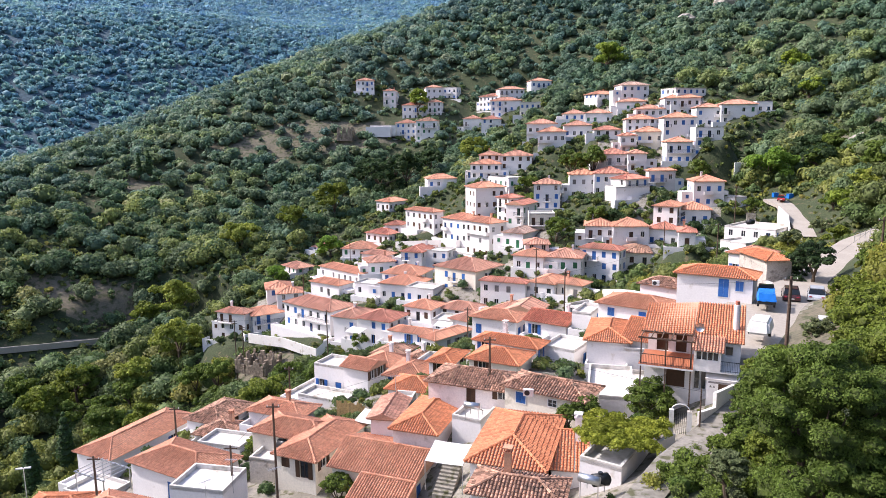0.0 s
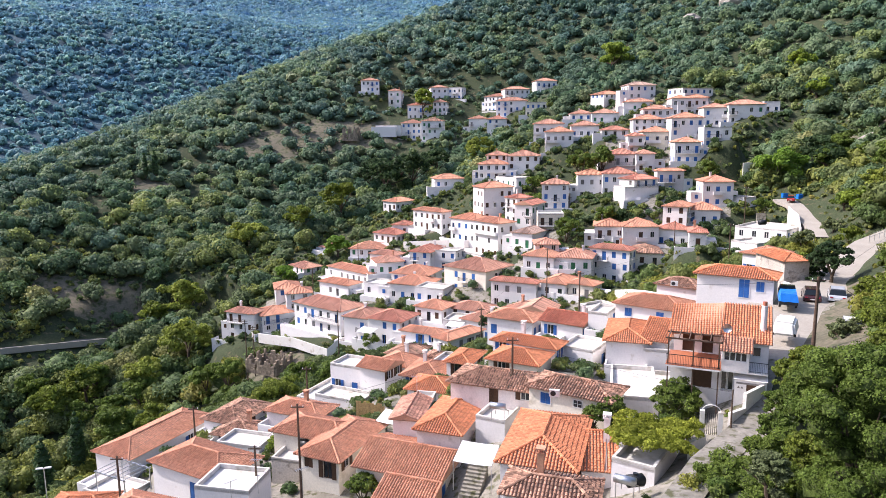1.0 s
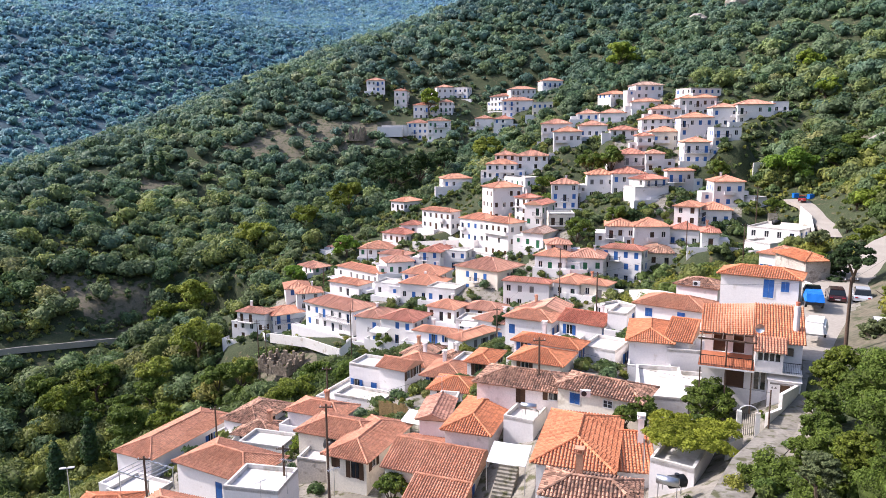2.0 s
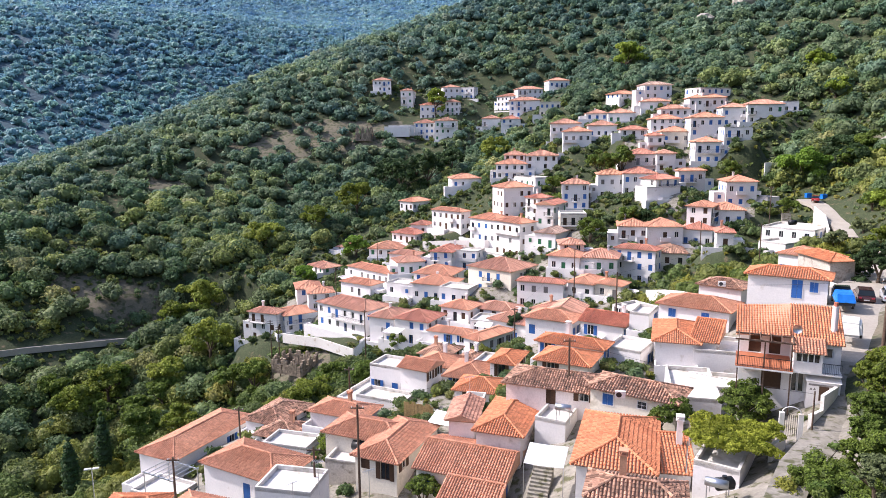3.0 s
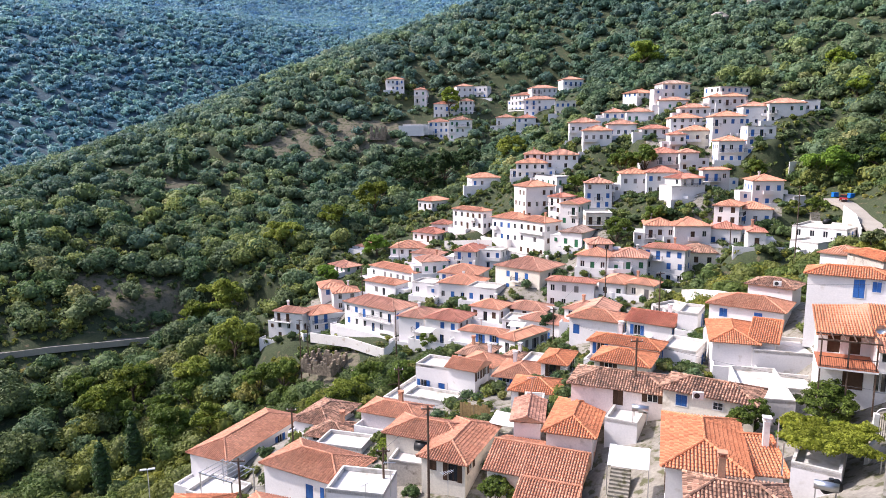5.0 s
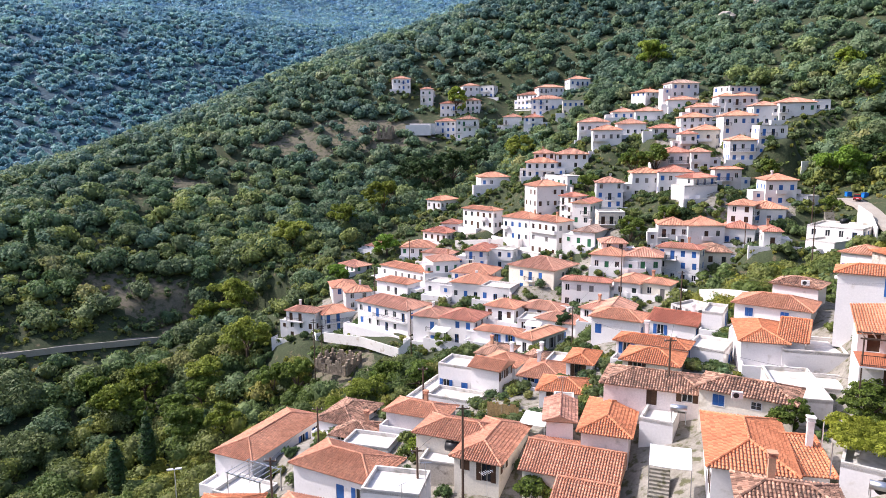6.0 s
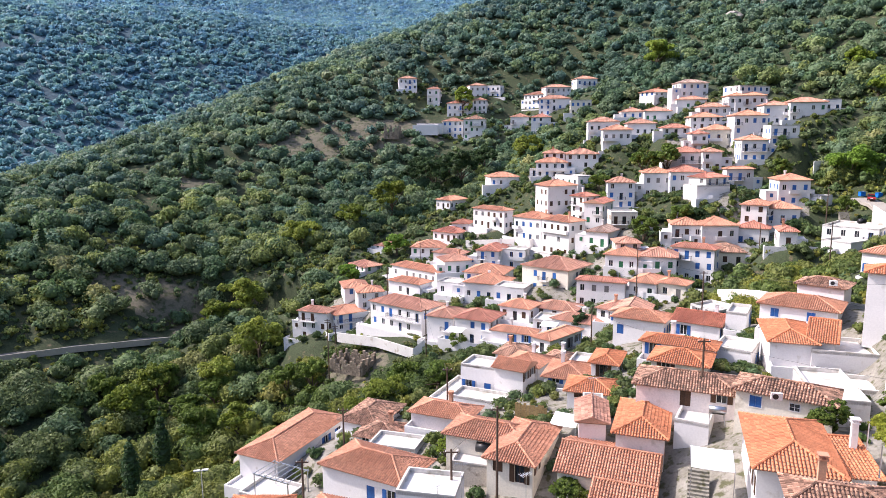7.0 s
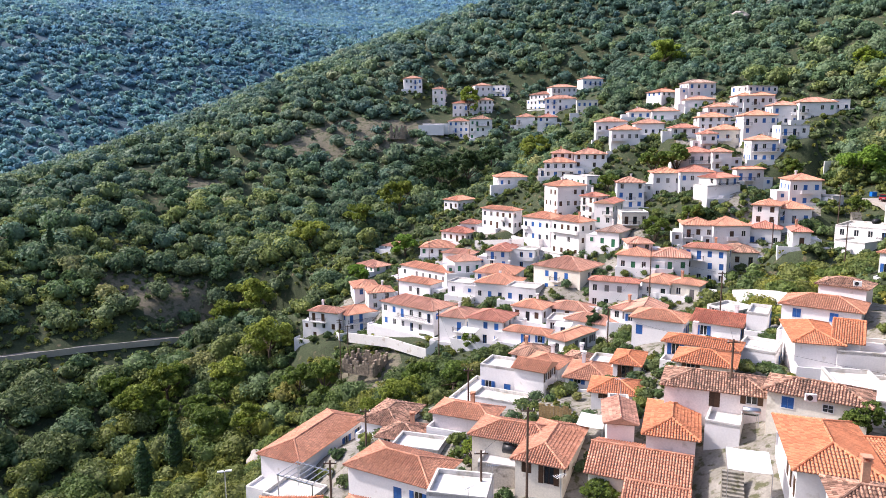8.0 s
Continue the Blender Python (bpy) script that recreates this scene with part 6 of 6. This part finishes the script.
def roadside_house(m):
    ob = thing("house", Matrix.Identity(4), "whitewashed two-storey house, terracotta terrace, dark pergola, glazed bay", "house", "village houses")
    ob.matrix_basis = m
    s = Soup()
    # lower storey, set back beneath the terrace
    openings(ob, s, -8.4, 0, 0.9, -2.5, 2.4, [(-6.4, -4.7, 0, 2.1), (-3.9, -2.8, 0, 2.1)])
    s.quad((0, 0.9, -2.5), (0, 6.5, -2.5), (0, 6.5, 4.7), (0, 0.9, 4.7))
    s.quad((-8.4, 6.5, -2.5), (-8.4, 0.9, -2.5), (-8.4, 0.9, 2.4), (-8.4, 6.5, 2.4))
    s.quad((0, 6.5, -2.5), (-8.4, 6.5, -2.5), (-8.4, 6.5, 5.6), (0, 6.5, 5.6))
    s.quad((-8.4, 1.6, -2.5), (0, 1.6, -2.5), (0, 1.6, 2.4), (-8.4, 1.6, 2.4))
    # upper storey: main block and set-back wing
    openings(ob, s, -4.0, 0, 1.2, 2.4, 4.7, [(-1.35, -0.6, 3.3, 4.2)])
    openings(ob, s, -8.4, -4.0, 3.2, 2.4, 4.9, [(-7.6, -6.5, 2.6, 4.6), (-5.8, -4.8, 2.6, 4.6)])
    s.quad((-4.0, 1.2, 2.4), (-4.0, 6.5, 2.4), (-4.0, 6.5, 6.4), (-4.0, 1.2, 4.7))
    s.quad((-8.4, 6.5, 2.4), (-8.4, 3.2, 2.4), (-8.4, 3.2, 4.9), (-8.4, 6.5, 5.6))
    s.quad((-8.3, 4.0, 2.4), (-4.1, 4.0, 2.4), (-4.1, 4.0, 4.9), (-8.3, 4.0, 4.9))
    s.quad((-4.0, 1.9, 2.4), (0, 1.9, 2.4), (0, 1.9, 4.7), (-4.0, 1.9, 4.7))
    part("wall", s, WALLS["white"], ob)
    shed = Soup()
    openings(ob, shed, -2.7, -0.05, -0.7, -2.0, 1.75, [(-1.7, -0.9, 0, 1.45)])
    shed.quad((-0.05, -0.7, -2), (-0.05, 0.9, -2), (-0.05, 0.9, 2.0), (-0.05, -0.7, 1.75))
    shed.quad((-2.7, 0.9, -2), (-2.7, -0.7, -2), (-2.7, -0.7, 1.75), (-2.7, 0.9, 2.0))
    shed.quad((-2.8, -0.85, 1.76), (0.05, -0.85, 1.76), (0.05, 0.9, 2.02), (-2.8, 0.9, 2.02))
    part("lean_to", shed, WALLS["white"], ob)
    band = Soup()
    band.box(-2.55, -0.2, -0.74, -0.702, 1.35, 1.5)
    part("painted_band", band, PAINT["grey"], ob)
    for cx in (-2.2, -0.5):
        t = Soup()
        for dx in (-0.14, 0.14):
            t.poly([(cx + dx - 0.12, -0.715, 0.95), (cx + dx + 0.12, -0.715, 0.95), (cx + dx, -0.715, 1.18)])
        part("painted_triangle", t, PAINT["grey"], ob)["kind"] = "stuff"
    for x0, x1, z0, z1, y in ((-6.4, -4.7, 0, 2.1, 1.1), (-1.7, -0.9, 0, 1.45, -0.55), (-7.6, -6.5, 2.6, 4.6, 3.4), (-5.8, -4.8, 2.6, 4.6, 3.4)):
        d = Soup()
        d.box(x0, x1, y, y + 0.05, z0, z1)
        part("door", d, PAINT["brown"], ob)
    for k, (x0, x1, z0, z1, y) in enumerate(((-3.9, -3.37, 0.02, 2.08, 1.1), (-3.33, -2.8, 0.02, 2.08, 1.1), (-1.35, -0.6, 3.3, 4.2, 1.35))):
        f = Soup()
        for q in ((x0, x0 + 0.07, z0, z1), (x1 - 0.07, x1, z0, z1), (x0, x1, z0, z0 + 0.07), (x0, x1, z1 - 0.07, z1)):
            f.box(q[0], q[1], y, y + 0.06, q[2], q[3])
        w = part("glazed_door" if k < 2 else "window", f, FRAME, ob)
        g = Soup()
        g.box(x0 + 0.05, x1 - 0.05, y + 0.02, y + 0.035, z0 + 0.05, z1 - 0.05)
        part("pane", g, GLASS, w)
    # terrace slab with tiled floor, and the balcony
    t = Soup()
    t.box(-8.7, -3.9, -1.3, 3.2, 2.35, 2.5)
    slab = part("terrace", t, FRAME, ob)
    f = Soup()
    f.box(-8.7, -3.9, -1.3, 3.2, 2.504, 2.55)
    part("floor_tiling", f, TERRACOTTA, slab)
    t = Soup()
    t.box(-3.9, 0.0, -0.75, 1.2, 2.3, 2.45)
    part("balcony", t, FRAME, ob)
    for x0, x1, y, base_z in ((-8.65, -3.95, -1.25, 2.55), (-1.6, -0.02, -0.72, 2.45)):
        r = Soup()
        r.box(x0, x1, y - 0.02, y + 0.02, base_z + 0.9, base_z + 0.95)
        r.box(x0, x1, y - 0.015, y + 0.015, base_z + 0.1, base_z + 0.13)
        rail = part("railing", r, IRON, ob, "dark iron railing")
        for k in range(int((x1 - x0) / 0.14) + 1):
            bar = Soup()
            bar.box(x0 + 0.14 * k, x0 + 0.14 * k + 0.02, y - 0.01, y + 0.01, base_z, base_z + 0.92)
            part("bar", bar, IRON, rail)
    for px, py in ((-8.5, -1.1), (-6.3, -1.1), (-4.1, -1.1)):
        p = Soup()
        p.box(px - 0.06, px + 0.06, py - 0.06, py + 0.06, -1.5, 4.85)
        part("post", p, WOOD, ob)
    for py in (-1.1, 1.0):
        p = Soup()
        p.box(-8.8, -3.8, py - 0.05, py + 0.05, 4.85, 4.99)
        part("beam", p, WOOD, ob)
    for k in range(6):
        p = Soup()
        px = -8.5 + 4.5 * k / 5
        p.box(px - 0.04, px + 0.04, -1.4, 1.15, 5.0, 5.1)
        part("rafter", p, WOOD, ob)
    # glazed bay
    b = Soup()
    openings(ob, b, -3.9, -1.6, -0.75, 2.45, 4.3, [(-3.7, -1.8, 3.3, 4.1)])
    b.quad((-1.6, -0.75, 2.45), (-1.6, 1.2, 2.45), (-1.6, 1.2, 4.3), (-1.6, -0.75, 4.3))
    b.quad((-3.9, 1.2, 2.45), (-3.9, -0.75, 2.45), (-3.9, -0.75, 4.3), (-3.9, 1.2, 4.3))
    part("bay", b, WALLS["white"], ob)
    for k in range(4):
        x0 = -3.7 + 1.9 * k / 4
        g = Soup()
        for q in ((x0, x0 + 0.05, 3.3, 4.1), (x0 + 0.425, x0 + 0.475, 3.3, 4.1), (x0, x0 + 0.475, 3.3, 3.36), (x0, x0 + 0.475, 4.04, 4.1)):
            g.box(q[0], q[1], -0.65, -0.6, q[2], q[3])
        w = part("window", g, FRAME, ob)
        g = Soup()
        g.box(x0 + 0.03, x0 + 0.45, -0.635, -0.615, 3.33, 4.07)
        part("pane", g, GLASS, w)
    for nm, quad, tone, fine in (("bay_roof", ((-4.1, -1.15, 4.25), (-1.3, -1.15, 4.25), (-1.3, 1.2, 5.0), (-4.1, 1.2, 5.0)), "rust", True),
                                 ("roof", ((-4.1, 0.85, 4.62), (0.3, 0.85, 4.62), (0.3, 6.8, 6.7), (-4.1, 6.8, 6.7)), "orange", True),
                                 ("wing_roof", ((-8.8, 1.2, 4.66), (-4.1, 1.2, 5.02), (-4.1, 6.8, 6.7), (-8.8, 6.8, 6.2)), "orange", True)):
        base, tiles = Soup(), Soup()
        lay_tiles(base, tiles, quad, fine)
        r = part(nm, base, MORTAR, ob)
        part("roof_tiling", tiles, TILES[tone], r)["kind"] = "stuff"
    c = Soup()
    c.tube((-0.5, 3.0, 4.8), (-0.5, 3.0, 7.6), 0.28, 0.28, 12)
    ch = part("chimney", c, WALLS["white"], ob)
    c = Soup()
    c.tube((-0.5, 3.0, 7.62), (-0.5, 3.0, 7.95), 0.2, 0.2, 8)
    part("chimney_cap", c, TILES["red"], ch)
    dish = Soup()
    n, k = 14, 4
    for i in range(k + 1):
        for j in range(n):
            t = 2 * math.pi * j / n
            rr = 0.42 * i / k
            dish.v.append((-3.6 + rr * math.cos(t), 1.6 - 0.5 * rr * rr * 2 + 0.1, 5.6 + rr * math.sin(t)))
    dish.f = [(i * n + j, i * n + (j + 1) % n, (i + 1) * n + (j + 1) % n, (i + 1) * n + j) for i in range(k) for j in range(n)]
    part("satellite_dish", dish, STEEL, ob)


roadside_house(pose(23.1, 50.6, 49.5, 0, 0, -24) @ Matrix.Diagonal((0.86, 0.89, 0.90, 1)))


# ---- ruins, fences, gate, steps, lamp, bins, rocks ----
def ruin(x, y, z, w, d, h, yaw):
    ob = thing("ruined_house", pose(x, y, z, 0, 0, yaw), "roofless ruined stone house with broken wall tops", "ruin")
    rng = random.Random(int(x * 10))
    for k, (length, m) in enumerate(((w, pose(0, -d / 2, 0)), (w, pose(0, d / 2, 0)), (d, pose(-w / 2, 0, 0, 0, 0, 90)), (d, pose(w / 2, 0, 0, 0, 0, 90)))):
        s = Soup()
        n = max(4, int(length / 0.5))
        for i in range(n):
            x0, x1 = -length / 2 + length * i / n, -length / 2 + length * (i + 1) / n
            top = h * (0.62 + 0.3 * math.sin(1.3 * i + 2.1 * k) + 0.12 * rng.random())
            rows = 7
            for j in range(rows):
                za, zb = -1 + (top + 1) * j / rows, -1 + (top + 1) * (j + 1) / rows
                if k == 0 and n // 3 <= i <= n // 3 and 2 <= j <= 4:
                    continue
                e = rng.uniform(-0.03, 0.03)
                s.box(x0 + 0.01, x1 - 0.01, -0.22 + e, 0.22 + e, za + 0.01, zb - 0.01)
        part("stone_wall", s, STONE, ob, m=m)["kind"] = "stuff"


def plank_fence(x, y, z, w, h, yaw, n=11):
    ob = thing("plank_fence", pose(x, y, z, 0, 0, yaw), "tall screen of sun-bleached yellowish planks", "fence")
    rng = random.Random(3)
    for k in range(n):
        s = Soup()
        x0 = -w / 2 + w * k / n
        s.box(x0 + 0.01, x0 + w / n - 0.01, -0.02 + rng.uniform(-0.02, 0.02), 0.03, -0.5, h * rng.uniform(0.88, 1.05))
        part("plank", s, OLDWOOD, ob)


def rail_fence(pts, label="low metal roadside railing on thin posts"):
    a0 = Vector(pts[0])
    ob = thing("railing_fence", Matrix.Translation(a0), label, "railing")
    for p, q in zip(pts, pts[1:]):
        p, q = Vector(p) - a0, Vector(q) - a0
        s = Soup()
        for dz in (0.5, 0.95):
            s.tube(p + Vector((0, 0, dz)), q + Vector((0, 0, dz)), 0.03, 0.03, 6)
        part("rail", s, STEEL, ob)["kind"] = "stuff"
        n = max(1, round((q - p).length / 2))
        for k in range(n):
            c = p.lerp(q, k / n)
            s = Soup()
            s.tube(c - Vector((0, 0, 0.4)), c + Vector((0, 0, 1.0)), 0.04, 0.04, 6)
            part("post", s, STEEL, ob)


def arched_gate(x, y, z, yaw):
    ob = thing("garden_gate", pose(x, y, z, 0, 0, yaw), "dark iron garden gate between white pillars under an arch", "gate")
    for sx in (-0.6, 0.6):
        s = Soup()
        s.box(sx - 0.16, sx + 0.16, -0.16, 0.16, -0.8, 1.75)
        part("pillar", s, GARDEN_WALL, ob)
    for k in range(7):
        s = Soup()
        s.box(-0.4 + k * 0.13, -0.37 + k * 0.13, -0.015, 0.015, 0, 1.6)
        part("bar", s, IRON, ob)
    s = Soup()
    for k in range(12):
        a, b = math.pi * k / 12, math.pi * (k + 1) / 12
        s.tube((0.6 * math.cos(a), 0, 1.75 + 0.45 * math.sin(a)), (0.6 * math.cos(b), 0, 1.75 + 0.45 * math.sin(b)), 0.035, 0.035, 6)
    part("arch", s, FRAME, ob)


def aerial(x, y, z, h, yaw):
    ob = thing("television_aerial", pose(x, y, z, 0, 0, yaw), "thin metal television aerial on a mast", "aerial")
    s = Soup()
    s.tube((0, 0, -0.6), (0, 0, h), 0.03, 0.025, 6)
    part("mast", s, STEEL, ob)
    s = Soup()
    s.tube((-0.55, 0, h - 0.1), (0.55, 0, h - 0.05), 0.02, 0.02, 6)
    boom = part("boom", s, STEEL, ob)
    for k in range(6):
        s = Soup()
        s.tube((-0.5 + k * 0.18, -0.32 + 0.02 * k, h - 0.1), (-0.5 + k * 0.18, 0.32 - 0.02 * k, h - 0.1), 0.015, 0.015, 5)
        part("rod", s, STEEL, boom)


def cooler(x, y, z, yaw):
    ob = thing("air_conditioner", pose(x, y, z, 0, 0, yaw), "white outdoor air conditioning unit on a wall", "air conditioner")
    s = Soup()
    s.box(-0.42, 0.42, -0.3, 0, 0, 0.58)
    part("casing", s, FRAME, ob)
    s = Soup()
    s.tube((-0.1, -0.31, 0.29), (-0.1, -0.3, 0.29), 0.23, 0.23, 14)
    part("grille", s, PLASTIC, ob)


def steps(x, y, z, w, n, yaw):
    ob = thing("steps", pose(x, y, z, 0, 0, yaw), "flight of worn concrete steps between the houses", "steps")
    for k in range(n):
        s = Soup()
        s.box(-w / 2, w / 2, 0.32 * k, 0.32 * (k + 1) + 0.02, -1.0, 0.17 * (k + 1))
        part("step", s, PAVING, ob)


def street_lamp(x, y, z, h, yaw):
    ob = thing("street_lamp", pose(x, y, z, 0, 0, yaw), "grey steel street lamp with a flat twin head", "lamp")
    s = Soup()
    s.tube((0, 0, -4), (0, 0, h), 0.07, 0.05, 8)
    part("pole", s, STEEL, ob)
    s = Soup()
    s.box(-0.75, -0.1, -0.14, 0.14, h, h + 0.12)
    s.box(0.1, 0.75, -0.14, 0.14, h, h + 0.12)
    s.box(-0.12, 0.12, -0.04, 0.04, h - 0.02, h + 0.06)
    part("lamp_head", s, FRAME, ob)


def bin_(x, y, z, yaw):
    ob = thing("waste_bin", pose(x, y, z, 0, 0, yaw), "blue plastic wheeled waste container by the road", "bin", "waste bins")
    s, l = Soup(), Soup()
    s.box(-0.65, 0.65, -0.5, 0.5, 0.1, 1.1)
    l.box(-0.7, 0.7, -0.55, 0.55, 1.1, 1.25)
    part("body", s, TARP, ob), part("lid", l, TARP, ob)


def rock(x, y, z, r):
    bm = bmesh.new()
    bmesh.ops.create_icosphere(bm, subdivisions=3, radius=r)
    for v in bm.verts:
        v.co *= 1 + 0.45 * noise.noise(v.co / r * 1.3 + Vector((x, y, z))) + 0.15 * noise.noise(v.co / r * 4)
        v.co.z *= 0.7
    me = bpy.data.meshes.new("rock")
    bm.to_mesh(me)
    bm.free()
    me.materials.append(ROCK)
    ob = tagged(new("rock", me), "pale limestone outcrop on the wooded slope", "rock", "outcrops")
    ob.matrix_basis = pose(x, y, float(ground(x, y)[0]) + 0.15 * r)


ruin(-39.4, 142.0, 21.2, 7.5, 6.0, 2.6, -25)
ruin(-44.5, 332.2, 68.5, 7.0, 6.0, 5.5, -5)
plank_fence(-10.2, 72.8, 38.4, 3.6, 2.2, -22)
arched_gate(16.8, 45.5, 49.0, -20)
steps(-0.1, 50.6, 41.5, 1.6, 9, -20)
steps(73.9, 160.6, 48.7, 2.0, 12, -20)
street_lamp(-45.7, 70.0, 30.0, 4.5, 15)
aerial(-13.3, 50.8, 42.3, 1.8, 30)
aerial(-18.2, 55.4, 40.0, 2.6, -10)
aerial(-20.2, 54.3, 40.0, 1.2, 40)
aerial(-4.7, 67.0, 43.6, 2.2, 10)
cooler(25.8, 80.1, 52.0, -20)
cooler(7.3, 54.6, 48.4, -14)
bin_(89.3, 173.8, 53.1, 10)
bin_(91.9, 176.0, 53.2, 12)
bin_(87.7, 178.2, 53.0, 5)
rail_fence([(64.9, 105.6, 53.2), (70.1, 110.0, 53.4), (76.2, 114.4, 53.6)])
rock(-59.3, 129.8, 17.7, 2.6)
rock(-54.9, 123.2, 17.5, 1.6)
rock(146.9, 363.0, 130.2, 7.0)
rock(159.8, 363.0, 132.0, 6.0)
rock(125.5, 363.0, 125.4, 5.0)
rock(-42.0, 462.0, 142.2, 4.0)
rock(112.9, 181.5, 55.5, 4.0)
